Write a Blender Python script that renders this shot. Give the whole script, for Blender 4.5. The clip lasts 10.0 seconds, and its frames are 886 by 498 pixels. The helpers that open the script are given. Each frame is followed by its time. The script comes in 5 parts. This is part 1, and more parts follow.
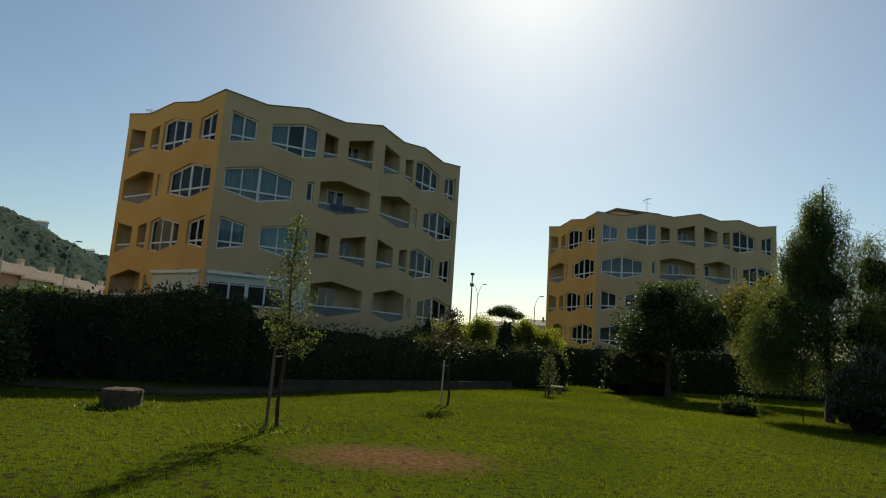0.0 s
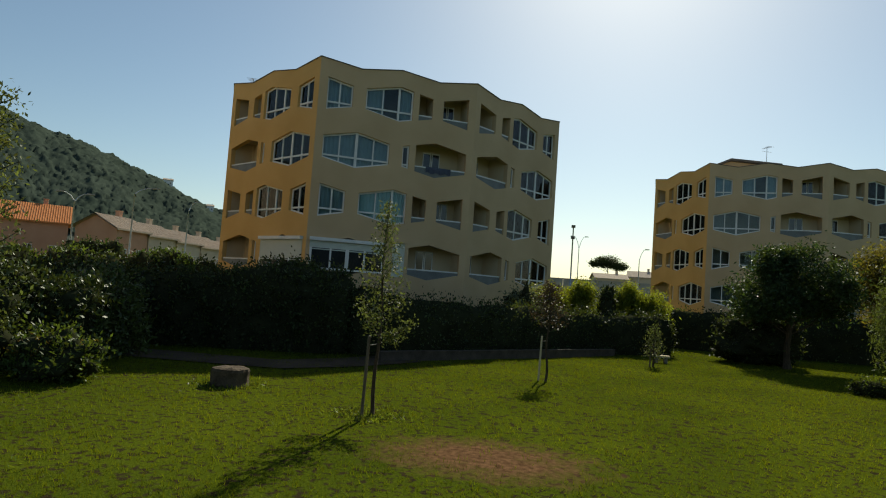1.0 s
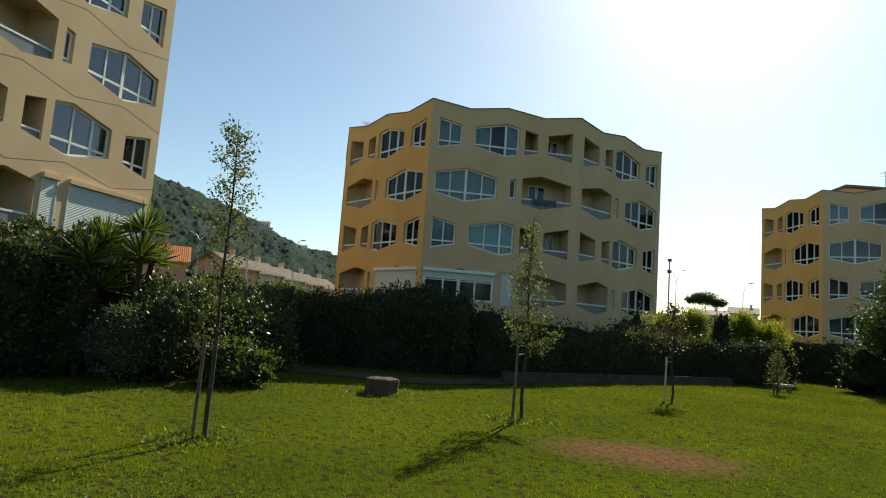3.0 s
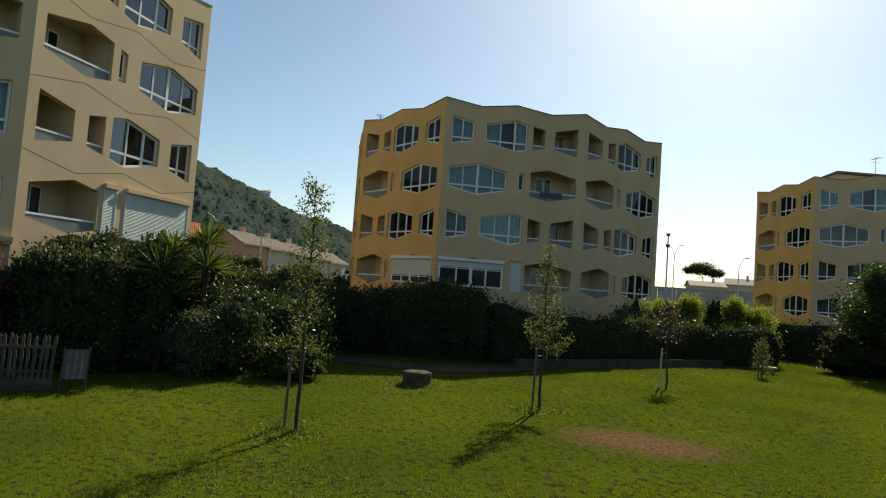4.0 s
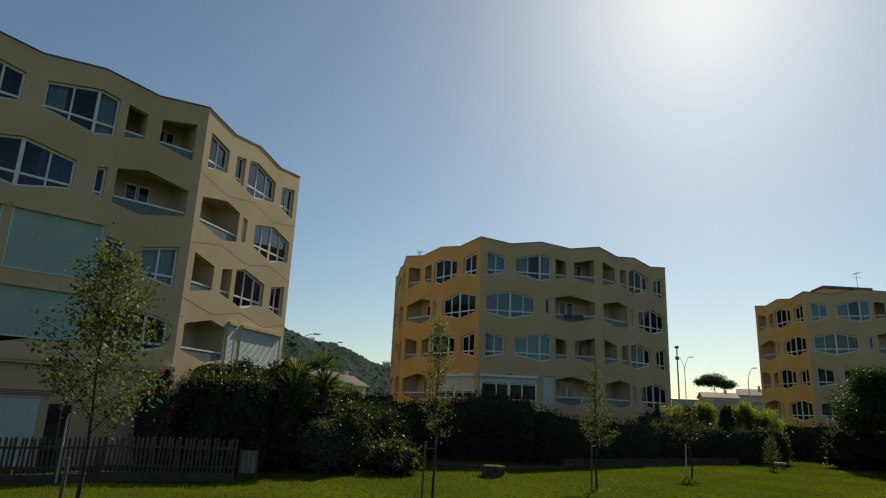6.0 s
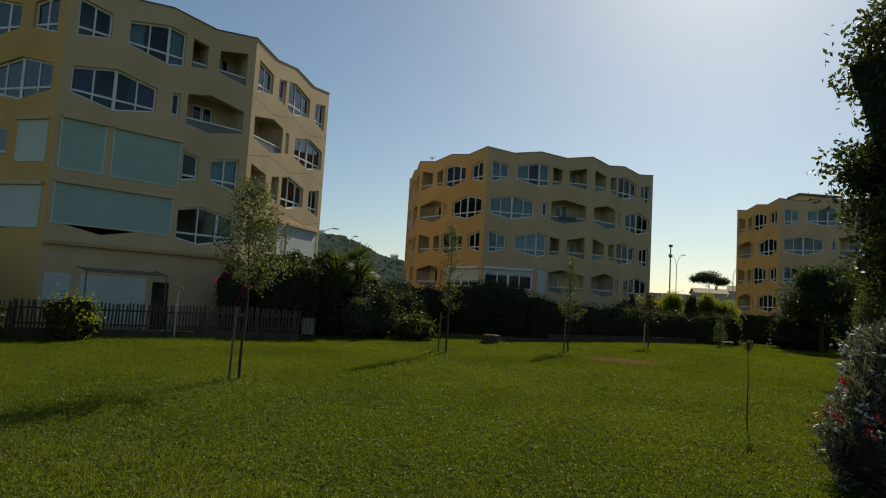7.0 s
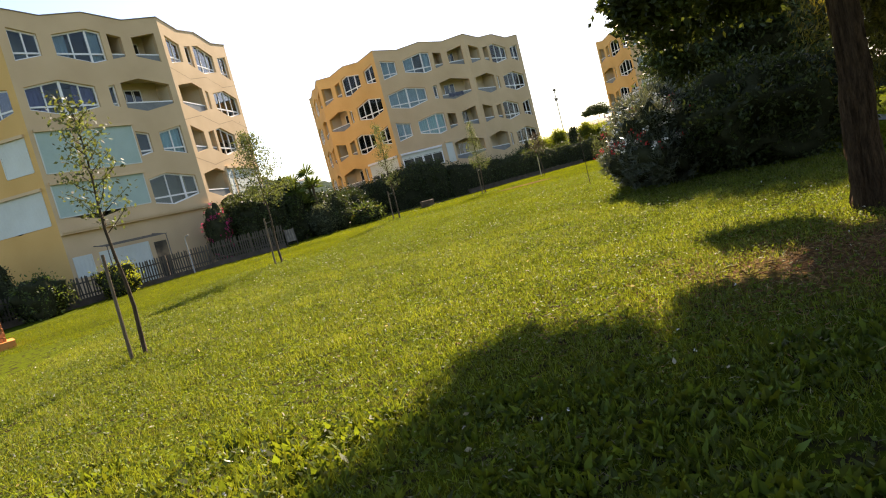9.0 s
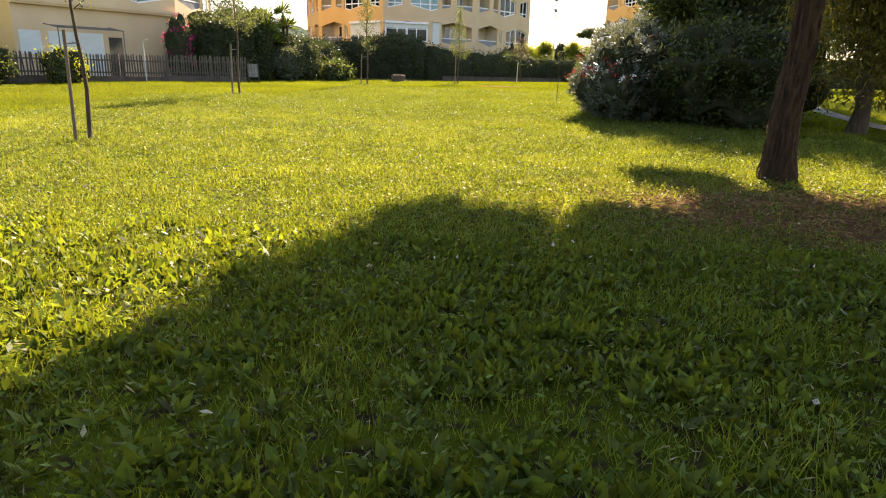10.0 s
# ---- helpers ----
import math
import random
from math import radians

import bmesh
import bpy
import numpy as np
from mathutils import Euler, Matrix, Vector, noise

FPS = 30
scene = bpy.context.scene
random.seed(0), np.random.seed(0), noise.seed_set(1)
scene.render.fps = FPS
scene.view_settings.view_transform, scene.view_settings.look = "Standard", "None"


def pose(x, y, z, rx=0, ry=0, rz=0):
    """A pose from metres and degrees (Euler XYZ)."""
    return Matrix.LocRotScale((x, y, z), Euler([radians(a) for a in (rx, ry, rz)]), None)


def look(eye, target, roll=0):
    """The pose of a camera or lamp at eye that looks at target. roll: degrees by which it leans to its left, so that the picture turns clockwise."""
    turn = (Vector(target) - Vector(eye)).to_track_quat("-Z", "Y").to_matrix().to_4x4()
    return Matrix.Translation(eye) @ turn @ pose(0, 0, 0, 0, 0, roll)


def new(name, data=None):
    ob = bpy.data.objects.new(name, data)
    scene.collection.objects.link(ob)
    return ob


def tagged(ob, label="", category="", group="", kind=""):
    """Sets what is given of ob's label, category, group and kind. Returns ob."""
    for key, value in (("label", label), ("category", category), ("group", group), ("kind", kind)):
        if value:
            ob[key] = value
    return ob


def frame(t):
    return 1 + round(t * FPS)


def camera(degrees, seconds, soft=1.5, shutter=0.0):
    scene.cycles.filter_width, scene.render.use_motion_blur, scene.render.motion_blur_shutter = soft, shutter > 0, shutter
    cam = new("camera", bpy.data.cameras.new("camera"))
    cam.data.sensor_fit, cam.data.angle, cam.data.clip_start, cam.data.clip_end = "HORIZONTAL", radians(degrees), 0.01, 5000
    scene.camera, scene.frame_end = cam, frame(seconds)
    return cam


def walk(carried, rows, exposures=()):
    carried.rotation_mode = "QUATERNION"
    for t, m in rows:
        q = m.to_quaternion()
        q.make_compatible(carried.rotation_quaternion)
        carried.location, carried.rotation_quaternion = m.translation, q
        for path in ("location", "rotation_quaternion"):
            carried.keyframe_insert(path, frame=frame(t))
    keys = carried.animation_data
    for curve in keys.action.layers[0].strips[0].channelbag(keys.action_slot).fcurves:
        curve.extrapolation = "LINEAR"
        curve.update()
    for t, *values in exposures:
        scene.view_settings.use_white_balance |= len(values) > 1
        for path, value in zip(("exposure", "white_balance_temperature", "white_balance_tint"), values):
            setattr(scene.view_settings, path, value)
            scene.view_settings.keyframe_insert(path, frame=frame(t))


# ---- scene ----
cam = camera(70.69, 10.0, soft=1.1)
# seconds, x, y, z, turn about x, y and z
PATH_ROWS = [
    (0.0, 0.230, -0.073, 2.345, 98.85, -3.73, -0.48),
    (0.5, 0.266, 0.395, 2.798, 95.05, -4.64, 0.55),
    (1.0, 0.282, 0.392, 3.184, 93.56, -4.05, 8.68),
    (1.5, 0.204, -0.275, 3.445, 93.04, -5.12, 13.11),
    (2.0, -0.004, -0.236, 2.644, 96.47, -3.98, 13.75),
    (2.5, -0.497, -0.502, 2.386, 91.66, -4.17, 13.52),
    (3.0, -0.739, -1.085, 2.551, 96.49, -4.17, 16.41),
    (3.2, -0.783, -1.503, 2.581, 98.62, -3.79, 16.20),
    (4.5, -1.048, -5.356, 3.969, 91.01, -4.25, 16.43),
    (5.0, -1.862, -6.428, 3.779, 103.62, -2.07, 16.64),
    (5.2, -2.103, -6.837, 3.897, 105.07, -1.88, 16.55),
    (6.5, -0.676, -13.506, 2.500, 102.08, -3.10, 17.09),
    (7.0, 0.109, -16.416, 2.497, 94.69, -3.37, 17.33),
    (7.5, 0.394, -19.125, 2.104, 89.30, -2.95, 18.01),
    (8.0, 0.497, -21.842, 1.332, 81.63, -2.38, 18.41),
    (8.5, 0.770, -23.470, 1.282, 84.90, 4.29, 16.27),
    (9.0, 1.130, -25.000, 1.375, 84.49, 14.40, 9.78),
    (9.5, 1.249, -25.491, 1.327, 77.58, 0.97, 7.24),
    (10.0, 1.389, -25.817, 1.198, 74.11, -1.36, 7.69),
]
# the clip's own exposure: it stops down with the sun in the picture
EXPOSURES = [(0.0, 0.05, 6950, -1), (1.0, 0.1, 6950, -1), (2.0, 0.38, 6900, -1), (3.0, 0.6, 6830, -1), (4.5, 0.33, 6850, 1), (5.0, 0.55, 6600, -1), (5.2, 0.35, 6600, -1), (6.5, -0.18, 6750, 1), (7.0, -0.18, 6800, 2), (7.5, 0.4, 6800, 2), (8.0, 1.0, 7150, 10), (8.5, 1.35, 7500, 15), (9.0, 1.72, 7600, 18), (9.5, 1.95, 7950, 26), (10.0, 2.5, 8050, 22)]
walk(cam, [(t, pose(x, y, z, rx, ry, rz)) for t, x, y, z, rx, ry, rz in PATH_ROWS], EXPOSURES)

# ---- world and sun ----
SUN_ELEVATION, SUN_AZIMUTH = radians(37.4), radians(7.2)
world = bpy.data.worlds.new("world")
scene.world = world
world.use_nodes = True
sky_nodes = world.node_tree.nodes
sky = sky_nodes.new("ShaderNodeTexSky")
sky.sky_type, sky.sun_disc = "NISHITA", False
sky.sun_elevation, sky.sun_rotation = SUN_ELEVATION, SUN_AZIMUTH
sky.air_density, sky.dust_density, sky.ozone_density = 1.0, 0.60, 2.2
background = sky_nodes["Background"]
background.inputs["Strength"].default_value = 0.090
world.node_tree.links.new(sky.outputs["Color"], background.inputs["Color"])
sun_data = bpy.data.lights.new("sun", "SUN")
sun_data.energy, sun_data.angle, sun_data.color = 5.0, radians(0.6), (1.0, 0.93, 0.82)
sun = new("sun", sun_data)
sun_way = Vector((math.sin(SUN_AZIMUTH) * math.cos(SUN_ELEVATION), math.cos(SUN_AZIMUTH) * math.cos(SUN_ELEVATION), math.sin(SUN_ELEVATION)))
sun.matrix_world = look(sun_way * 100, (0, 0, 0))


# ---- materials ----
def surface(name, low, high, scale=3.0, fine=40.0, rough=0.8, bump=0.1, metal=0.0, spec=0.15, leafy=0.0, stretch=(1, 1, 1)):
    """A material whose colour wanders from low to high at two sizes of noise, with a fine relief. leafy: share of light let through."""
    m = bpy.data.materials.new(name)
    m.use_nodes = True
    n, link = m.node_tree.nodes, m.node_tree.links.new
    shader = n["Principled BSDF"]
    co = n.new("ShaderNodeTexCoord")
    mp = n.new("ShaderNodeMapping")
    mp.inputs["Scale"].default_value = stretch
    link(co.outputs["Object"], mp.inputs["Vector"])
    big, small = n.new("ShaderNodeTexNoise"), n.new("ShaderNodeTexNoise")
    big.inputs["Scale"].default_value, big.inputs["Detail"].default_value = scale, 4
    small.inputs["Scale"].default_value, small.inputs["Detail"].default_value = fine, 3
    for t in (big, small):
        link(mp.outputs["Vector"], t.inputs["Vector"])
    mix = n.new("ShaderNodeMix")
    mix.data_type = "FLOAT"
    mix.inputs[0].default_value = 0.4
    link(big.outputs["Fac"], mix.inputs[2])
    link(small.outputs["Fac"], mix.inputs[3])
    ramp = n.new("ShaderNodeValToRGB")
    ramp.color_ramp.elements[0].position, ramp.color_ramp.elements[1].position = 0.32, 0.68
    ramp.color_ramp.elements[0].color, ramp.color_ramp.elements[1].color = (*low, 1), (*high, 1)
    link(mix.outputs[0], ramp.inputs["Fac"])
    link(ramp.outputs["Color"], shader.inputs["Base Color"])
    shader.inputs["Roughness"].default_value, shader.inputs["Metallic"].default_value = rough, metal
    shader.inputs["Specular IOR Level"].default_value = spec
    if bump:
        b = n.new("ShaderNodeBump")
        b.inputs["Strength"].default_value, b.inputs["Distance"].default_value = bump, 0.02
        link(small.outputs["Fac"], b.inputs["Height"])
        link(b.outputs["Normal"], shader.inputs["Normal"])
    if leafy:
        glow = n.new("ShaderNodeBsdfTranslucent")
        bright = n.new("ShaderNodeMix")
        bright.data_type, bright.blend_type = "RGBA", "MULTIPLY"
        bright.inputs[0].default_value = 1.0
        bright.inputs[7].default_value = (2.6, 2.2, 0.9, 1)
        link(ramp.outputs["Color"], bright.inputs[6])
        link(bright.outputs[2], glow.inputs["Color"])
        both = n.new("ShaderNodeMixShader")
        both.inputs["Fac"].default_value = leafy
        link(shader.outputs[0], both.inputs[1])
        link(glow.outputs[0], both.inputs[2])
        link(both.outputs[0], n["Material Output"].inputs["Surface"])
    return m


def island_varied(m, amount=0.5):
    """Lets each leaf or blade of a joined mesh differ in lightness."""
    n, link = m.node_tree.nodes, m.node_tree.links.new
    ramp = next(x for x in n if x.type == "VALTORGB")
    geo, hsv = n.new("ShaderNodeNewGeometry"), n.new("ShaderNodeHueSaturation")
    span, tone = n.new("ShaderNodeMapRange"), n.new("ShaderNodeMapRange")
    span.inputs["To Min"].default_value, span.inputs["To Max"].default_value = 1 - amount, 1 + amount
    tone.inputs["To Min"].default_value, tone.inputs["To Max"].default_value = 0.485, 0.515
    link(geo.outputs["Random Per Island"], span.inputs["Value"])
    link(geo.outputs["Random Per Island"], tone.inputs["Value"])
    link(span.outputs[0], hsv.inputs["Value"])
    link(tone.outputs[0], hsv.inputs["Hue"])
    for l in list(ramp.outputs["Color"].links):
        link(hsv.outputs["Color"], l.to_socket)
    link(ramp.outputs["Color"], hsv.inputs["Color"])
    return m


def glass(name, tint, gloss=0.25):
    m = bpy.data.materials.new(name)
    m.use_nodes = True
    n, link = m.node_tree.nodes, m.node_tree.links.new
    clear, shine, both, fres = n.new("ShaderNodeBsdfTransparent"), n.new("ShaderNodeBsdfGlossy"), n.new("ShaderNodeMixShader"), n.new("ShaderNodeFresnel")
    clear.inputs["Color"].default_value = (*tint, 1)
    shine.inputs["Roughness"].default_value = 0.03
    fres.inputs["IOR"].default_value = 1.0 + gloss * 3.2
    link(fres.outputs[0], both.inputs["Fac"])
    link(clear.outputs[0], both.inputs[1])
    link(shine.outputs[0], both.inputs[2])
    link(both.outputs[0], n["Material Output"].inputs["Surface"])
    return m


PLASTER = surface("sand_plaster", (0.50, 0.352, 0.203), (0.65, 0.480, 0.292), 0.35, 30, 0.9, 0.15)
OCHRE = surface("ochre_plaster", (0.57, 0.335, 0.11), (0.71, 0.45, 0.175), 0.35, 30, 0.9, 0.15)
LOGGIA = surface("loggia_plaster", (0.55, 0.45, 0.30), (0.65, 0.54, 0.37), 0.8, 30, 0.9, 0.1)
COPING = surface("zinc_coping", (0.10, 0.09, 0.08), (0.18, 0.16, 0.14), 2, 30, 0.6, 0.05)
JOINT = surface("joint_filler", (0.16, 0.12, 0.07), (0.22, 0.17, 0.10), 4, 40, 0.9, 0)
WHITE = surface("white_paint", (0.68, 0.68, 0.66), (0.80, 0.80, 0.78), 2, 40, 0.5, 0.03)
SHUTTER = surface("shutter_slats", (0.52, 0.55, 0.50), (0.62, 0.66, 0.60), 0.7, 20, 0.6, 0.03)
CLOTH = surface("curtain_cloth", (0.37, 0.43, 0.46), (0.52, 0.58, 0.60), 1.5, 60, 0.95, 0.05)
AQUA = surface("aqua_slats", (0.31, 0.41, 0.37), (0.39, 0.50, 0.45), 0.7, 20, 0.6, 0.03)
VIOLET = surface("violet_blind", (0.17, 0.13, 0.27), (0.24, 0.19, 0.36), 1.5, 60, 0.85, 0.05)
TEAL = surface("teal_blind", (0.40, 0.60, 0.60), (0.50, 0.70, 0.70), 1.5, 60, 0.8, 0.03)
ROOM = surface("room_plaster", (0.30, 0.27, 0.24), (0.40, 0.36, 0.32), 1, 20, 0.9, 0)
GLASS = glass("window_glass", (0.78, 0.86, 0.88), 0.13)
COATED = glass("coated_window_glass", (0.76, 0.86, 0.87), 0.36)
METAL = surface("grey_metal", (0.25, 0.26, 0.27), (0.36, 0.37, 0.38), 3, 40, 0.4, 0.03, 0.8)
DARKWOOD = surface("weathered_wood", (0.10, 0.075, 0.05), (0.22, 0.17, 0.12), 3, 30, 0.9, 0.3, stretch=(6, 6, 0.8))
GREYWOOD = surface("grey_picket_wood", (0.058, 0.048, 0.038), (0.125, 0.107, 0.087), 3, 30, 0.9, 0.3, stretch=(6, 6, 0.8))
OLDBARK = surface("furrowed_bark", (0.022, 0.013, 0.007), (0.105, 0.066, 0.036), 5, 22, 0.95, 1.0, stretch=(4, 4, 0.7))
BARK = surface("bark", (0.035, 0.026, 0.018), (0.13, 0.095, 0.062), 6, 40, 0.95, 0.9, stretch=(3, 3, 0.6))
TILE = surface("terracotta_tiles", (0.36, 0.13, 0.06), (0.55, 0.25, 0.13), 2, 20, 0.9, 0.3)
PALETILE = surface("pale_roof_tiles", (0.42, 0.32, 0.24), (0.58, 0.47, 0.37), 2, 20, 0.9, 0.3)
STONE = surface("grey_stone", (0.13, 0.11, 0.085), (0.27, 0.24, 0.19), 4, 30, 0.95, 0.5)
KERB = surface("dark_kerb", (0.06, 0.048, 0.037), (0.125, 0.10, 0.08), 3, 30, 0.95, 0.4)
CONCRETE = surface("concrete", (0.30, 0.28, 0.25), (0.42, 0.40, 0.36), 1.5, 25, 0.9, 0.2)


# ---- mesh helpers ----
def mesh_of(name, verts, faces, material, smooth=False):
    me = bpy.data.meshes.new(name)
    me.from_pydata([tuple(v) for v in verts], [], faces)
    me.materials.append(material)
    if smooth:
        me.shade_smooth()
    me.update()
    return me


def put(name, me, parent=None, m=None, label="", category="", group="", kind=""):
    ob = new(name, me)
    if parent is not None:
        ob.parent = parent
    if m is not None:
        ob.matrix_basis = m
    return tagged(ob, label, category, group, kind)


class Pile:
    """Collects boxes, prisms and tubes into one mesh."""

    def __init__(self):
        self.v, self.f = [], []

    def quad(self, *p):
        i = len(self.v)
        self.v += [Vector(q) for q in p]
        self.f.append(tuple(range(i, i + len(p))))
        return self

    def box(self, x0, y0, z0, x1, y1, z1):
        i = len(self.v)
        self.v += [Vector(q) for q in ((x0, y0, z0), (x1, y0, z0), (x1, y1, z0), (x0, y1, z0), (x0, y0, z1), (x1, y0, z1), (x1, y1, z1), (x0, y1, z1))]
        self.f += [tuple(i + k for k in q) for q in ((3, 2, 1, 0), (4, 5, 6, 7), (0, 1, 5, 4), (1, 2, 6, 5), (2, 3, 7, 6), (3, 0, 4, 7))]
        return self

    def prism(self, pts, y0, y1):
        """A polygon of (x, z), counter-clockwise seen from the front, from y0 back to y1."""
        n, i = len(pts), len(self.v)
        self.v += [Vector((x, y0, z)) for x, z in pts] + [Vector((x, y1, z)) for x, z in pts]
        self.f.append(tuple(range(i, i + n)))
        self.f.append(tuple(range(i + 2 * n - 1, i + n - 1, -1)))
        for k in range(n):
            self.f.append((i + k, i + n + k, i + n + (k + 1) % n, i + (k + 1) % n))
        return self

    def tube(self, line, radii, sides=8, cap=True):
        line = [Vector(p) for p in line]
        if not hasattr(radii, "__len__"):
            radii = [radii] * len(line)
        base = len(self.v)
        up = Vector((0.31, 0.95, 0.07))
        for k, p in enumerate(line):
            way = (line[min(k + 1, len(line) - 1)] - line[max(k - 1, 0)]).normalized()
            if abs(way.dot(up)) > 0.95:
                up = Vector((0.95, -0.2, 0.3))
            a = way.cross(up).normalized()
            b = way.cross(a)
            for s in range(sides):
                ang = 2 * math.pi * s / sides
                self.v.append(p + float(radii[k]) * (math.cos(ang) * a + math.sin(ang) * b))
        for k in range(len(line) - 1):
            for s in range(sides):
                q = base + k * sides
                self.f.append((q + s, q + (s + 1) % sides, q + sides + (s + 1) % sides, q + sides + s))
        if cap:
            self.f.append(tuple(base + s for s in range(sides)))
            q = base + (len(line) - 1) * sides
            self.f.append(tuple(q + s for s in range(sides - 1, -1, -1)))
        return self

    def mesh(self, name, material, smooth=False):
        return mesh_of(name, self.v, self.f, material, smooth)


def ground_z(x, y):
    z = float(np.interp(y, (-30, -20, -15, -3, 7, 15, 60), (-0.45, -0.38, -0.25, 0.12, 0.35, 0.5, 0.5)))
    return z + 0.05 * noise.noise((x * 0.15, y * 0.15, 0.3))


# ---- ground ----
def ground_material():
    m = bpy.data.materials.new("lawn_soil")
    m.use_nodes = True
    n, link = m.node_tree.nodes, m.node_tree.links.new
    shader = n["Principled BSDF"]
    co = n.new("ShaderNodeTexCoord")
    def noise_at(scale, detail=4):
        t = n.new("ShaderNodeTexNoise")
        t.inputs["Scale"].default_value, t.inputs["Detail"].default_value = scale, detail
        link(co.outputs["Object"], t.inputs["Vector"])
        return t.outputs["Fac"]
    def ramp(fac, a, b, p0=0.35, p1=0.65):
        r = n.new("ShaderNodeValToRGB")
        r.color_ramp.elements[0].position, r.color_ramp.elements[1].position = p0, p1
        r.color_ramp.elements[0].color, r.color_ramp.elements[1].color = (*a, 1), (*b, 1)
        link(fac, r.inputs["Fac"])
        return r.outputs["Color"]
    def spot(x, y, rx, ry):
        mp = n.new("ShaderNodeMapping")
        mp.vector_type = "POINT"
        mp.inputs["Location"].default_value = (-x / rx, -y / ry, 0)
        mp.inputs["Scale"].default_value = (1 / rx, 1 / ry, 0)
        link(co.outputs["Object"], mp.inputs["Vector"])
        ln = n.new("ShaderNodeVectorMath")
        ln.operation = "LENGTH"
        link(mp.outputs[0], ln.inputs[0])
        add = n.new("ShaderNodeMath")
        add.operation = "MULTIPLY_ADD"
        link(noise_at(2.6, 8), add.inputs[0])
        add.inputs[1].default_value = 1.4
        link(ln.outputs["Value"], add.inputs[2])
        r = n.new("ShaderNodeMapRange")
        r.inputs["From Min"].default_value, r.inputs["From Max"].default_value = 2.05, 1.15
        link(add.outputs[0], r.inputs["Value"])
        return r.outputs[0]
    grass = ramp(noise_at(0.22), (0.040, 0.056, 0.006), (0.092, 0.110, 0.009))
    blades = ramp(noise_at(30), (0.040, 0.058, 0.005), (0.085, 0.108, 0.010))
    mix = n.new("ShaderNodeMix")
    mix.data_type = "RGBA"
    mix.inputs[0].default_value = 0.5
    link(grass, mix.inputs[6])
    link(blades, mix.inputs[7])
    colour = mix.outputs[2]
    earth = n.new("ShaderNodeMix")
    earth.data_type = "RGBA"
    link(ramp(noise_at(7, 6), (0, 0, 0), (1, 1, 1), 0.52, 0.62), earth.inputs[0])
    link(colour, earth.inputs[6])
    earth.inputs[7].default_value = (0.034, 0.027, 0.014, 1)
    colour = earth.outputs[2]
    soil = ramp(noise_at(9), (0.085, 0.046, 0.024), (0.17, 0.094, 0.049))
    for where in ((-0.4, 10.9, 1.7, 1.1), (4.8, -18.2, 2.3, 1.4), (3.0, -16.7, 0.8, 0.5)):
        k = n.new("ShaderNodeMix")
        k.data_type = "RGBA"
        link(spot(*where), k.inputs[0])
        link(colour, k.inputs[6])
        link(soil, k.inputs[7])
        colour = k.outputs[2]
    link(colour, shader.inputs["Base Color"])
    shader.inputs["Roughness"].default_value = 0.95
    shader.inputs["Specular IOR Level"].default_value = 0.0
    b = n.new("ShaderNodeBump")
    b.inputs["Strength"].default_value, b.inputs["Distance"].default_value = 0.6, 0.04
    link(noise_at(25), b.inputs["Height"])
    link(b.outputs["Normal"], shader.inputs["Normal"])
    return m


def build_ground():
    xs = sorted({*np.arange(-40, 41, 1.0), *np.arange(-400, 401, 40.0), -3000, -1500, 1500, 3000})
    ys = sorted({*np.arange(-40, 61, 1.0), *np.arange(-400, 801, 40.0), -3000, -1500, 1500, 3000})
    verts = [(x, y, ground_z(x, y)) for y in ys for x in xs]
    w = len(xs)
    faces = [(j * w + i, j * w + i + 1, (j + 1) * w + i + 1, (j + 1) * w + i) for j in range(len(ys) - 1) for i in range(w - 1)]
    put("ground", mesh_of("ground", verts, faces, ground_material(), True), None, None, "mown green lawn with bare brown earth patches", "lawn", kind="structure")


build_ground()

# ---- apartment buildings: eight-sided, honeycomb openings ----
SIDE, STOREY, FIRST = 9.4, 2.84, 1.86
APEX, SHOULDER, HALF = 0.97, 0.565, 2.0
# openings of a face by row parity: start, end and the axis of the hexagon
OPENINGS = {
    ("N", 0): ((0.48, 1.94, 0.0), (2.70, 5.50, 4.7), (5.86, 6.70, 4.7), (7.36, 8.95, 9.4)),
    ("N", 1): ((0.46, 4.28, 2.35), (5.05, 5.46, 7.05), (5.84, 8.98, 7.05)),
}
for parity in (0, 1):
    OPENINGS["M", parity] = tuple((SIDE - b, SIDE - a, SIDE - c) for a, b, c in reversed(OPENINGS["N", parity]))


def hex_top(u, c):
    return APEX - (APEX - SHOULDER) * min(abs(u - c) / HALF, 1.15)


def parapet(u):
    return -0.32 * (1 - abs((u / 2.35) % 2 - 1))


def opening_outline(a, b, c):
    """Corners of an opening about its row's middle, counter-clockwise from the lower start."""
    low, high = [(a, -hex_top(a, c))], [(b, hex_top(b, c))]
    if a < c < b:
        low.append((c, -APEX))
        high.append((c, APEX))
    return low + [(b, -hex_top(b, c))] + high + [(a, hex_top(a, c))]


def row_z(row):
    return -FIRST - STOREY * row


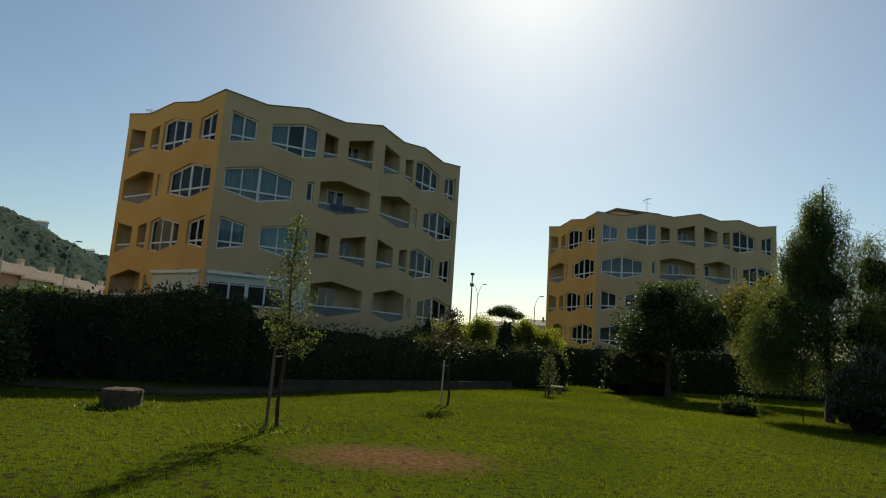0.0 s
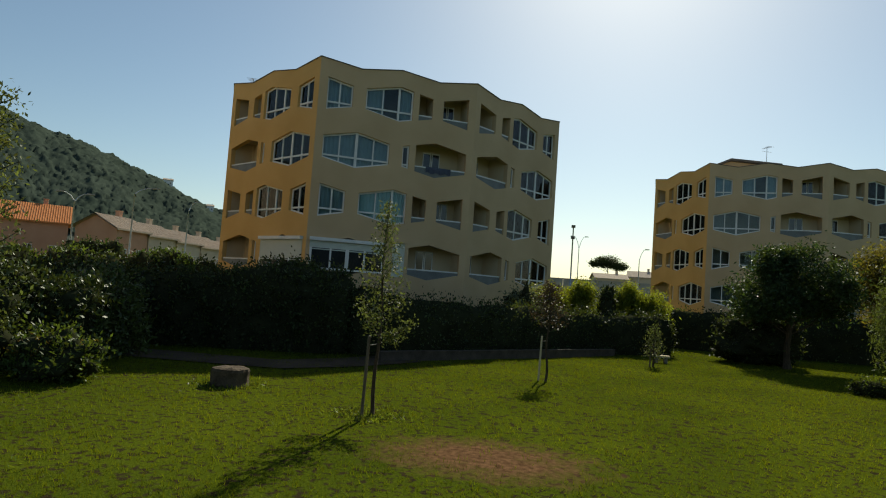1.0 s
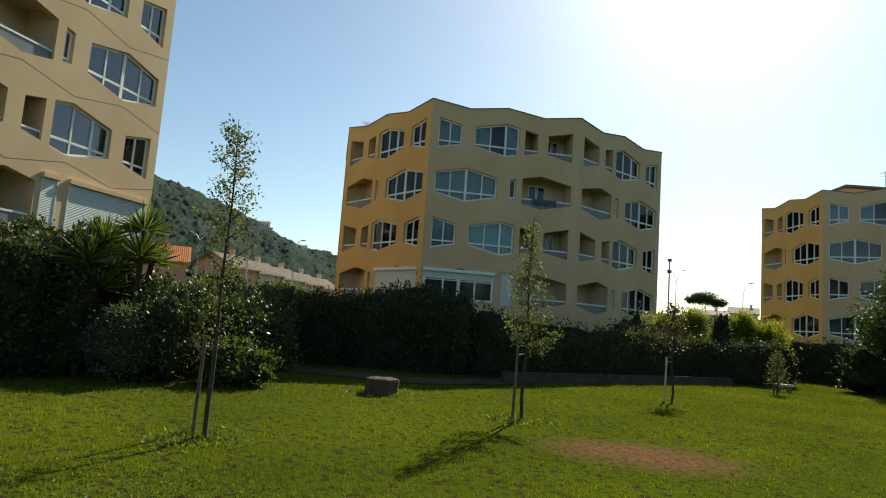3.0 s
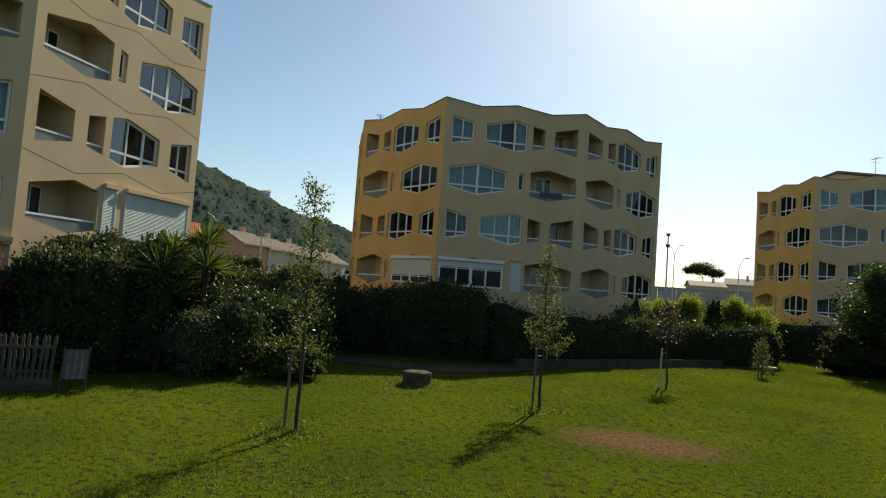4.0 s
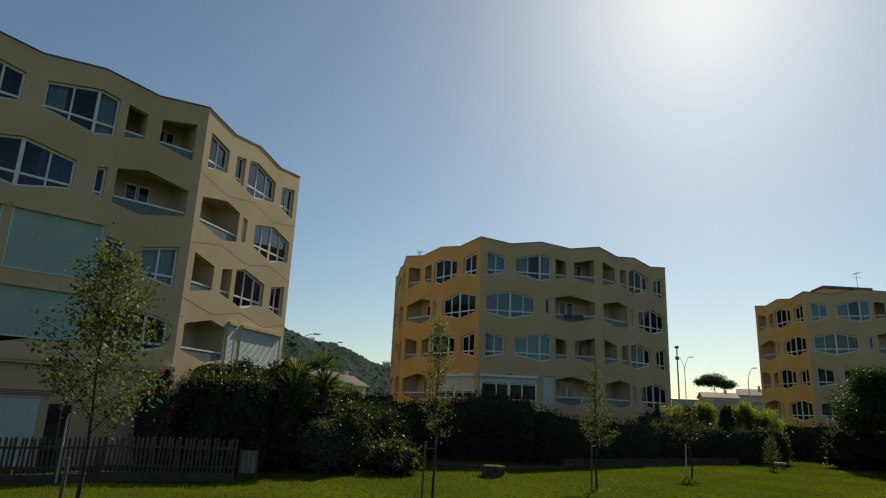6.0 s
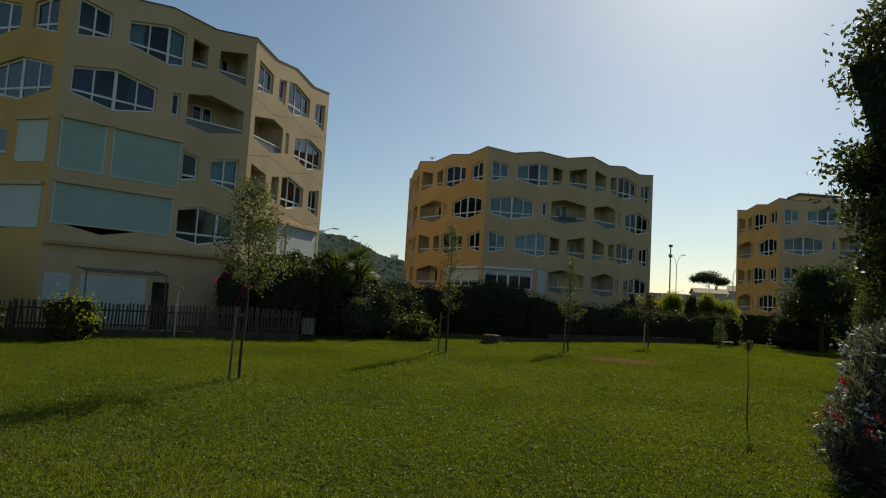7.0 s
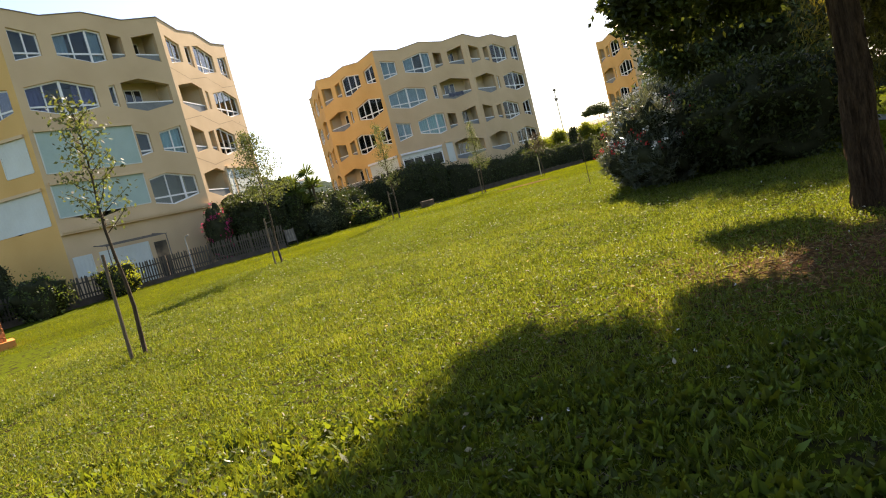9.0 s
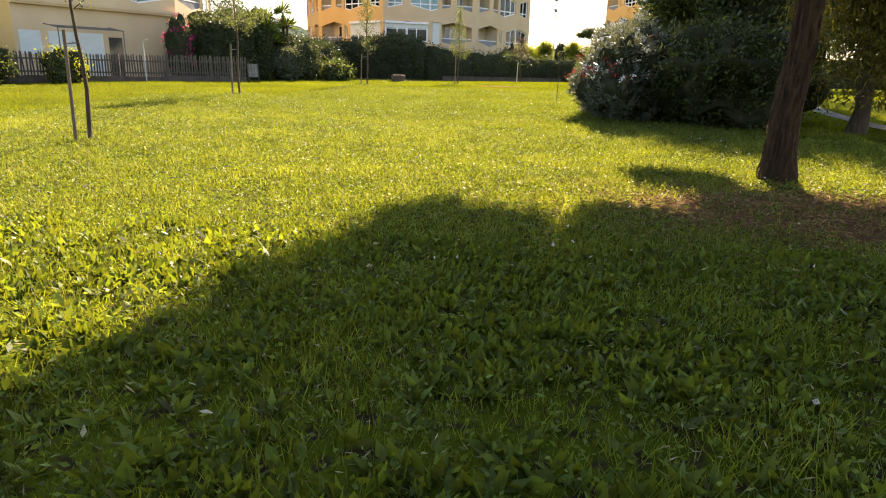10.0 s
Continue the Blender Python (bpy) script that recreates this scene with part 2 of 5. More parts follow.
def wall_mesh(layout, material, rows, drop):
    """One face of a building; z = 0 at the peak of the parapet, drop metres down to the ground."""
    cuts = {0.0, 2.35, 4.7, 7.05, SIDE}
    for r in range(rows):
        for a, b, c in OPENINGS[layout, r % 2]:
            cuts |= {a, b}
            if a < c < b:
                cuts.add(c)
    cuts = sorted(cuts)
    p, deep = Pile(), 0.30
    for u0, u1 in zip(cuts, cuts[1:]):
        mid = (u0 + u1) / 2
        edges = [(-drop, -drop)]
        for r in range(rows - 1, -1, -1):
            for a, b, c in OPENINGS[layout, r % 2]:
                if a < mid < b:
                    z = row_z(r)
                    edges += [(z - hex_top(u0, c), z - hex_top(u1, c)), (z + hex_top(u0, c), z + hex_top(u1, c))]
        edges.append((parapet(u0), parapet(u1)))
        for (b0, b1), (t0, t1) in zip(edges[::2], edges[1::2]):
            p.quad((u0, 0, b0), (u1, 0, b1), (u1, 0, t1), (u0, 0, t0))
            p.quad((u0, deep, t0), (u1, deep, t1), (u1, deep, b1), (u0, deep, b0))
        t0, t1 = edges[-1]
        p.quad((u0, 0, t0), (u1, 0, t1), (u1, deep, t1), (u0, deep, t0))
    for r in range(rows):
        for a, b, c in OPENINGS[layout, r % 2]:
            o = [(u, z + row_z(r)) for u, z in opening_outline(a, b, c)]
            for (x0, z0), (x1, z1) in zip(o, o[1:] + o[:1]):
                p.quad((x0, 0, z0), (x0, deep, z0), (x1, deep, z1), (x1, 0, z1))
    return p.mesh("wall", material)


def coping_mesh():
    p = Pile()
    for k in range(4):
        a, b = k * 2.35, (k + 1) * 2.35
        p.prism([(a, parapet(a)), (b, parapet(b)), (b, parapet(b) + 0.05), (a, parapet(a) + 0.05)], -0.04, 0.34)
    return p.mesh("coping", COPING)


def joint_mesh(r):
    """An open seam between wall panels: a zigzag in the middle of a band."""
    v, f = [], []
    z = row_z(r) - STOREY / 2
    for k in range(5):
        u = k * 2.35
        zz = z + (0.22 if (k + r) % 2 == 0 else -0.22)
        v += [(u, -0.004, zz - 0.010), (u, -0.004, zz + 0.010)]
        if k:
            f.append((2 * k - 2, 2 * k, 2 * k + 1, 2 * k - 1))
    return mesh_of("panel_joint", v, f, JOINT)


def inset(pts, d):
    """A convex outline moved inwards by d."""
    n, out = len(pts), []
    for i in range(n):
        p0, p1, p2 = (Vector(pts[k % n]) for k in (i - 1, i, i + 1))
        n1, n2 = Vector((-(p1 - p0).y, (p1 - p0).x)).normalized(), Vector((-(p2 - p1).y, (p2 - p1).x)).normalized()
        k = d / max(0.3, 1 + n1.dot(n2))
        out.append(tuple(p1 + (n1 + n2) * k))
    return out


FROSTED = surface("frosted_panel", (0.13, 0.14, 0.14), (0.22, 0.235, 0.23), 1.2, 20, 0.35, 0)
MADE = {}


def kept(key, make):
    if key not in MADE:
        MADE[key] = make()
    return MADE[key]


def span_at(o, u):
    """Lowest and highest z of a convex outline at u."""
    zs = []
    for (x0, z0), (x1, z1) in zip(o, o[1:] + o[:1]):
        if min(x0, x1) - 1e-6 <= u <= max(x0, x1) + 1e-6 and abs(x1 - x0) > 1e-6:
            zs.append(z0 + (z1 - z0) * (u - x0) / (x1 - x0))
    return min(zs), max(zs)


def clip_below(o, z, keep_low):
    out = []
    for p, q in zip(o, o[1:] + o[:1]):
        if (p[1] <= z) == keep_low:
            out.append(p)
        if (p[1] - z) * (q[1] - z) < 0:
            k = (z - p[1]) / (q[1] - p[1])
            out.append((p[0] + k * (q[0] - p[0]), z))
    return out


RAIL = -0.42


def window_frame(o):
    """The outer frame of a window, one closed ring."""
    i, n = inset(o, 0.085), len(o)
    v = [(u, y, z) for y in (0.16, 0.24) for ring in (o, i) for u, z in ring]
    f = []
    for k in range(n):
        j = (k + 1) % n
        f += [(k, j, n + j, n + k), (2 * n + j, 2 * n + k, 3 * n + k, 3 * n + j), (n + k, n + j, 3 * n + j, 3 * n + k), (j, k, 2 * n + k, 2 * n + j)]
    return mesh_of("window", v, f, WHITE)


def bar_mesh(o, u, w):
    z0, z1 = span_at(o, u)
    p = Pile()
    p.box(u - w / 2, 0.15, z0 + 0.02, u + w / 2, 0.25, z1 - 0.02)
    return p.mesh("mullion", WHITE)


def transom_mesh(o):
    p = Pile()
    p.box(min(u for u, z in o) + 0.01, 0.155, RAIL - 0.045, max(u for u, z in o) - 0.01, 0.245, RAIL + 0.045)
    return p.mesh("transom", WHITE)


def pane_mesh(o, glazing):
    p = Pile()
    i = inset(o, 0.04)
    p.prism(i, 0.195, 0.205)
    return p.mesh("pane", glazing)


def curtain_mesh(o, material, drop, start=0.0, end=1.0):
    """Folded cloth hanging behind the pane, drop: how far down it reaches; start, end: its share of the width."""
    lo, hi = min(u for u, z in o) + 0.04, max(u for u, z in o) - 0.04
    lo, hi = lo + (hi - lo) * start, lo + (hi - lo) * end
    p, n = Pile(), max(8, int((hi - lo) / 0.07))
    pts = []
    for k in range(n + 1):
        u = lo + (hi - lo) * k / n
        z0, z1 = span_at(o, u)
        pts.append((u, 0.40 + 0.03 * math.sin(k * 1.9) + 0.01 * math.sin(k * 5.3), max(z0, RAIL - drop), z1))
    for a, b in zip(pts, pts[1:]):
        p.quad((a[0], a[1], a[2]), (b[0], b[1], b[2]), (b[0], b[1], b[3]), (a[0], a[1], a[3]))
    return p.mesh("curtain", material, True)


def room_mesh(o, depth, material):
    lo, hi = min(u for u, z in o) - 0.02, max(u for u, z in o) + 0.02
    z0, z1, d0 = -1.12, 1.12, 0.302
    p = Pile()
    p.quad((lo, depth, z0), (hi, depth, z0), (hi, depth, z1), (lo, depth, z1))
    p.quad((lo, d0, z0), (hi, d0, z0), (hi, depth, z0), (lo, depth, z0))
    p.quad((lo, depth, z1), (hi, depth, z1), (hi, d0, z1), (lo, d0, z1))
    p.quad((lo, d0, z0), (lo, depth, z0), (lo, depth, z1), (lo, d0, z1))
    p.quad((hi, depth, z0), (hi, d0, z0), (hi, d0, z1), (hi, depth, z1))
    return p.mesh("room", material)


def railing_mesh(o):
    p = Pile()
    p.box(min(u for u, z in o), 0.10, RAIL - 0.035, max(u for u, z in o), 0.17, RAIL + 0.035)
    return p.mesh("railing", WHITE)


def railing_panel_mesh(o):
    p = Pile()
    low = clip_below(o, RAIL - 0.04, True)
    p.prism(low, 0.12, 0.15)
    return p.mesh("railing_panel", FROSTED)


def inner_door(o):
    """A glazed door in the back wall of a loggia."""
    lo, hi = min(u for u, z in o), max(u for u, z in o)
    w = min(1.1, (hi - lo) * 0.55)
    m = lo + (hi - lo) * 0.45
    p = Pile()
    for a, b in ((m - w / 2, m - 0.02), (m + 0.02, m + w / 2)):
        p.box(a, 1.52, -1.1, b, 1.57, -1.03).box(a, 1.52, 0.62, b, 1.57, 0.70).box(a, 1.52, -1.03, a + 0.06, 1.57, 0.62).box(b - 0.06, 1.52, -1.03, b, 1.57, 0.62)
    frame_mesh = p.mesh("loggia_door", WHITE)
    g = Pile()
    g.box(m - w / 2 + 0.05, 1.54, -1.05, m + w / 2 - 0.05, 1.55, 0.64)
    return frame_mesh, g.mesh("pane", DARKGLASS)


DARKGLASS = surface("dark_pane", (0.015, 0.018, 0.022), (0.03, 0.034, 0.04), 1, 10, 0.05, 0, spec=0.6)


def shutter_mesh(u0, u1, z0, z1, slats):
    """The slatted curtain of a roller shutter, one ridged sheet."""
    v, f, n = [], [], max(4, int((z1 - z0) / 0.055))
    for k in range(n + 1):
        z = z0 + (z1 - z0) * k / n
        v += [(u0, -0.008, z), (u1, -0.008, z)]
        if k < n:
            v += [(u0, -0.016, z + (z1 - z0) / n * 0.55), (u1, -0.016, z + (z1 - z0) / n * 0.55)]
    for k in range(0, len(v) - 2, 2):
        f.append((k, k + 1, k + 3, k + 2))
    return mesh_of("roller_shutter", v, f, slats)


def slat_box(name, *corners):
    p = Pile()
    p.box(*corners)
    return p.mesh(name, SHUTTER)


def hang_shutter(name, root, at, key, u0, u1, z0, z1, label="", slats=SHUTTER):
    """A roller shutter with its two guide rails and its bottom bar."""
    sheet = put(name, kept(("sheet", key, u0, z0, slats.name), lambda: shutter_mesh(u0, u1, z0, z1, slats)), root, at, label)
    for u in (u0, u1):
        put("guide_rail", kept(("rail", key, u, z0), lambda: slat_box("guide_rail", u - 0.03, -0.032, z0 - 0.02, u + 0.03, 0.01, z1)), sheet)
    put("bottom_bar", kept(("bar", key, u0, z0), lambda: slat_box("bottom_bar", u0 + 0.03, -0.036, z0 - 0.05, u1 - 0.03, 0.008, z0 + 0.005)), sheet)


def shutter_box_mesh(u0, u1, z):
    p = Pile()
    p.prism([(u0 - 0.05, z), (u1 + 0.05, z), (u1 + 0.05, z + 0.16), (u0 - 0.05, z + 0.16)], -0.16, 0.0)
    return p.mesh("shutter_box", PLASTER)


def drape_mesh(a, b):
    """Cloth folded over a railing, hanging down on both sides."""
    p, n = Pile(), 14
    rows = ((0.085, RAIL - 0.30), (0.075, RAIL - 0.1), (0.085, RAIL + 0.045), (0.185, RAIL + 0.045), (0.20, RAIL - 0.25))
    pts = [[(a + (b - a) * k / n, y + 0.015 * math.sin(k * 2.1 + j), z + (0.05 * math.sin(k * 1.3) if j in (0, 4) else 0)) for k in range(n + 1)] for j, (y, z) in enumerate(rows)]
    for lower, upper in zip(pts, pts[1:]):
        for k in range(n):
            p.quad(lower[k], lower[k + 1], upper[k + 1], upper[k])
    return p.mesh("draped_cloth", surface("dark_blue_cloth", (0.06, 0.07, 0.10), (0.10, 0.115, 0.16), 3, 40, 0.9, 0.1), True)


def enclose(root, at, key, u0, u1, low):
    """A loggia closed with a flush band of glazing below a roller box; low: how far down the white shutter hangs."""
    top, foot = 0.70, -0.80
    p = Pile()
    p.prism([(u0 - 0.06, top), (u1 + 0.06, top), (u1 + 0.06, top + 0.17), (u0 - 0.06, top + 0.17)], -0.20, 0.0)
    put("shutter_box", kept(("ebox", *key), lambda: p.mesh("shutter_box", WHITE)), root, at)
    hang_shutter("roller_shutter", root, at, ("enclosed", *key), u0, u1, low, top, "half-lowered white roller shutter")
    f = Pile()
    f.box(u0, -0.05, foot, u1, 0.0, foot + 0.10)
    cuts = [u0 + 0.04 + (u1 - u0 - 0.08) * q for q in (0, 0.27, 0.5, 0.74, 1)]
    for u, w in zip(cuts, (0.06, 0.05, 0.10, 0.05, 0.06)):
        f.box(u - w, -0.06, foot + 0.10, u + w, -0.004, low + 0.05)
    win = put("window", kept(("eframe", *key), lambda: f.mesh("window", WHITE)), root, at, "white-framed glazing closing a loggia")
    for k, (a, b) in enumerate(zip(cuts, cuts[1:])):
        g = Pile()
        g.box(a, -0.028, foot + 0.08, b, -0.012, low + 0.04)
        put("pane", kept(("epane", k, *key), lambda: g.mesh("pane", DARKGLASS)), win)


DRAWN = (((0, 1),), ((0, 0.45),), ((0.5, 1),), ((0, 0.24), (0.52, 1)), ((0, 0.3), (0.74, 1)))


def apartment_building(x, y, top, turn, base, contents, label, detailed, size, glazing=GLASS, jointed=False):
    """Corner C0 at x, y; the face from there runs along turn. contents: (face, row, opening) -> kind; detailed: faces with openings filled."""
    drop = top - base
    root = tagged(new("apartment_building"), label, "apartment building", "honeycomb apartment blocks")
    root.matrix_basis = pose(x, y, top) @ Matrix.Diagonal((size, size, 1, 1))
    turns = (turn - 60, turn, turn + 30, turn + 90, turn + 120, turn + 180, turn + 210, turn + 270)
    spot = Vector((0, 0)) - SIDE * Vector((math.cos(radians(turns[0])), math.sin(radians(turns[0]))))
    ring = []
    for face, a in enumerate(turns):
        ring.append(spot.copy())
        layout = "N" if face % 2 else "M"
        m = pose(spot.x, spot.y, 0, 0, 0, a)
        spot = spot + SIDE * Vector((math.cos(radians(a)), math.sin(radians(a))))
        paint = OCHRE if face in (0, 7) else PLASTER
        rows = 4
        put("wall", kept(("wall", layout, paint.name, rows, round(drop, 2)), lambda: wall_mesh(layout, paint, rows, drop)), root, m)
        put("coping", kept("coping", coping_mesh), root, m)
        if face == 2 and jointed:
            for r in range(3):
                put("panel_joint", kept(("joint", r), lambda: joint_mesh(r)), root, m)
        if face not in detailed:
            for r in range(rows):
                for k, (u0, u1, c) in enumerate(OPENINGS[layout, r % 2]):
                    o = opening_outline(u0, u1, c)
                    put("window", kept(("frame", layout, r % 2, k), lambda: window_frame(o)), root, m @ pose(0, 0, row_z(r)))
                    put("room", kept(("room", layout, r % 2, k), lambda: room_mesh(o, 2.4, ROOM)), root, m @ pose(0, 0, row_z(r)))
            continue
        for r in range(rows):
            for k, (u0, u1, c) in enumerate(OPENINGS[layout, r % 2]):
                o = opening_outline(u0, u1, c)
                narrow = u1 - u0 < 1.0
                usual = {("N", 0): ("pane", "cloth", "open", "open"), ("N", 1): ("cloth", "pane", "open"), ("M", 0): ("open", "open", "cloth", "pane"), ("M", 1): ("open", "pane", "cloth")}[layout, r % 2][k]
                what = contents.get((face, r, k), usual)
                key = (layout, r % 2, k)
                at = m @ pose(0, 0, row_z(r))
                if what in ("open", "draped"):
                    put("loggia", kept(("loggia", *key), lambda: room_mesh(o, 1.6, LOGGIA)), root, at)
                    rail = put("railing", kept(("railing", *key), lambda: railing_mesh(o)), root, at)
                    put("railing_panel", kept(("rpanel", *key), lambda: railing_panel_mesh(o)), rail)
                    if what == "draped":
                        put("draped_cloth", kept("drape", lambda: drape_mesh(u0 + 0.7, u1 - 0.9)), rail, None, "dark blue cloth hung over the railing")
                    if not narrow:
                        fm, gm = kept(("door", *key), lambda: inner_door(o))
                        door = put("loggia_door", fm, root, at)
                        put("pane", gm, door)
                    continue
                if what == "covered":
                    continue
                if what in ("aqua", "ajar"):
                    z0, z1, past = (-1.08, 1.08, 0.2) if what == "aqua" else (-0.60, 1.12, 1.25)
                    put("room", kept(("room", *key), lambda: room_mesh(o, 2.4, ROOM)), root, at)
                    hang_shutter("roller_shutter", root, at, (*key, what), u0 - 0.2, u1 + past, z0, z1, "closed pale aqua roller shutter" if what == "aqua" else "pale aqua roller shutter left slightly open", AQUA)
                    put("shutter_box", kept(("abox", *key), lambda: shutter_box_mesh(u0 - 0.2, u1 + past, z1)), root, at)
                    continue
                if what in ("glazed_in", "glazed_shut"):
                    enclose(root, at, key, u0 - 0.22, u1 + 0.10, 0.28 if what == "glazed_in" else -0.35)
                    continue
                if what == "shut":
                    z0, z1 = -0.86, 0.93
                    hang_shutter("roller_shutter", root, at, key, u0 - 0.12, u1 + 0.12, z0, z1)
                    put("shutter_box", kept(("sbox", *key), lambda: shutter_box_mesh(u0 - 0.14, u1 + 0.14, z1)), root, at)
                    continue
                w = u1 - u0
                bars = [((u0 + u1) / 2, 0.08)] if w < 2.0 else [(u0 + w * 0.25, 0.07), (u0 + w * 0.5, 0.15), (u0 + w * 0.76, 0.07)] if w > 3.3 else [(u0 + w * 0.36, 0.07), (u0 + w * 0.70, 0.12)]
                if narrow:
                    bars = []
                win = put("window", kept(("frame", *key), lambda: window_frame(o)), root, at)
                put("transom", kept(("transom", *key), lambda: transom_mesh(o)), win)
                for u, wide in bars:
                    put("mullion", kept(("bar", *key, round(u, 2)), lambda: bar_mesh(o, u, wide)), win)
                sheet = GLASS if what in ("clear", "violet") or face == 1 else glazing
                put("pane", kept(("glass", sheet.name, *key), lambda: pane_mesh(o, sheet)), win)
                put("room", kept(("room", *key), lambda: room_mesh(o, 2.4, ROOM)), root, at)
                if what in ("cloth", "drawn", "parted"):
                    for a, b in ((0, 1),) if what == "drawn" else ((0, 0.40), (0.72, 1)) if what == "parted" else DRAWN[(face * 5 + r * 3 + k * 2 + int(x)) % len(DRAWN)]:
                        put("curtain", kept(("cloth", *key, a, b), lambda: curtain_mesh(o, CLOTH, 0.5, a, b)), win)
                if what == "teal":
                    put("curtain", kept(("teal", *key), lambda: curtain_mesh(o, TEAL, 0.6, 0.0, 1.0)), win, None, "teal sun blind")
                if what == "violet":
                    for a, b in ((0, 0.3), (0.68, 1)):
                        put("curtain", kept(("violet", *key, a), lambda: curtain_mesh(o, VIOLET, 0.6, a, b)), win, None, "violet sun blind")
    roof = Pile()
    roof.quad(*[(p.x, p.y, -0.62) for p in ring])
    put("roof", roof.mesh("roof", CONCRETE), root)
    return root


block_a = apartment_building(-11.73, 31.13, 14.87, 26.8, 0.4, {(1, 1, 2): "draped", (1, 0, 0): "drawn", (1, 0, 1): "parted", (1, 2, 0): "drawn", (1, 2, 1): "teal", (1, 1, 0): "drawn", (1, 3, 0): "glazed_in", (1, 3, 1): "shut", (0, 3, 2): "glazed_shut", (0, 0, 2): "parted", (0, 1, 2): "parted", (0, 2, 2): "parted", (2, 0, 2): "cloth", (2, 2, 2): "pane"}, "four-storey sand-coloured apartment block with honeycomb windows behind dark hedges", (7, 0, 1, 2), 0.94)
block_b = apartment_building(13.11, 52.00, 14.52, -10.5, 0.4, {(1, 1, 0): "clear", (1, 0, 0): "drawn", (1, 0, 1): "parted", (1, 2, 0): "clear", (1, 2, 1): "clear", (1, 3, 0): "clear", (2, 0, 2): "drawn", (2, 1, 2): "clear", (0, 0, 2): "parted", (0, 1, 2): "parted", (0, 2, 2): "clear", (0, 3, 2): "parted"}, "distant ochre apartment block with hexagonal windows and roof aerial", (7, 0, 1, 2), 0.88)
block_c = apartment_building(-23.88, 3.47, 15.83, 62.2, 0.3, {(2, 0, 0): "drawn", (2, 0, 1): "drawn", (2, 0, 2): "drawn", (2, 0, 3): "teal", (2, 1, 1): "cloth", (2, 1, 2): "drawn", (2, 2, 1): "open", (2, 3, 2): "shut", (2, 3, 1): "shut", (1, 2, 0): "aqua", (1, 2, 1): "aqua", (1, 2, 2): "pane", (1, 2, 3): "teal", (1, 3, 0): "ajar", (1, 3, 1): "covered", (1, 3, 2): "clear", (1, 1, 0): "violet", (0, 2, 3): "shut", (0, 3, 2): "shut"}, "large sand-coloured apartment block with closed roller shutters beside the lawn", (7, 0, 1, 2), 0.94, COATED, True)

# ---- foliage helpers ----
LEAF_DARK = island_varied(surface("dark_evergreen_leaf", (0.024, 0.036, 0.014), (0.052, 0.072, 0.025), 0.6, 12, 0.55, 0, spec=0.25, leafy=0.25), 0.6)
LEAF_MID = island_varied(surface("green_leaf", (0.032, 0.056, 0.014), (0.078, 0.112, 0.026), 0.6, 12, 0.55, 0, spec=0.3, leafy=0.30), 0.5)
LEAF_COOL = island_varied(surface("cool_green_leaf", (0.022, 0.042, 0.016), (0.052, 0.082, 0.030), 0.6, 12, 0.58, 0, spec=0.25, leafy=0.25), 0.5)
LEAF_LIME = island_varied(surface("yellow_green_leaf", (0.075, 0.105, 0.018), (0.15, 0.18, 0.03), 0.6, 12, 0.62, 0, spec=0.2, leafy=0.55))
LEAF_OLEANDER = island_varied(surface("oleander_leaf", (0.045, 0.062, 0.045), (0.11, 0.130, 0.105), 0.8, 12, 0.42, 0, spec=0.5, leafy=0.15), 0.6)
LEAF_GREY = island_varied(surface("grey_green_leaf", (0.065, 0.088, 0.055), (0.14, 0.165, 0.115), 0.8, 12, 0.62, 0, spec=0.25, leafy=0.3))
LEAF_SAPLING = island_varied(surface("sapling_leaf", (0.042, 0.062, 0.028), (0.096, 0.120, 0.054), 0.8, 12, 0.62, 0, spec=0.25, leafy=0.33))
LEAF_IVY = island_varied(surface("ivy_leaf", (0.034, 0.052, 0.014), (0.085, 0.112, 0.028), 0.6, 12, 0.5, 0, spec=0.3, leafy=0.10), 0.5)
LEAF_PEPPER = island_varied(surface("pepper_tree_leaf", (0.042, 0.066, 0.024), (0.088, 0.118, 0.044), 0.6, 12, 0.6, 0, spec=0.2, leafy=0.35), 0.5)
LEAF_OLIVE = island_varied(surface("yellowing_olive_leaf", (0.060, 0.068, 0.016), (0.130, 0.115, 0.034), 1.0, 12, 0.62, 0, spec=0.2, leafy=0.40), 0.5)
LEAF_PURPLE = island_varied(surface("purple_leaf", (0.030, 0.024, 0.022), (0.065, 0.050, 0.042), 0.8, 12, 0.6, 0, spec=0.25, leafy=0.2))
LEAF_RUST = island_varied(surface("rusty_leaf", (0.10, 0.08, 0.02), (0.19, 0.13, 0.04), 1.2, 12, 0.62, 0, spec=0.25, leafy=0.35))
# Near-black tone of the solid cores stands for shade between leaves.
INNER_SHADE = surface("inner_shade", (0.020, 0.022, 0.012), (0.042, 0.046, 0.024), 2, 15, 1.0, 0.6, spec=0.0)
GRASS = island_varied(surface("grass_blade", (0.076, 0.104, 0.015), (0.142, 0.172, 0.027), 0.5, 6, 0.55, 0, spec=0.10, leafy=0.40), 0.62)
LAWN = island_varied(surface("lawn_blade", (0.052, 0.074, 0.006), (0.120, 0.147, 0.010), 0.22, 6, 0.6, 0, spec=0.1, leafy=0.36), 0.32)
DOCK = island_varied(surface("plantain_leaf", (0.050, 0.076, 0.012), (0.100, 0.132, 0.018), 0.8, 30, 0.5, 0, spec=0.15, leafy=0.38), 0.35)
DRYGRASS = island_varied(surface("half_dry_grass_blade", (0.115, 0.138, 0.042), (0.215, 0.235, 0.090), 0.7, 8, 0.7, 0, spec=0.1, leafy=0.25), 0.55)
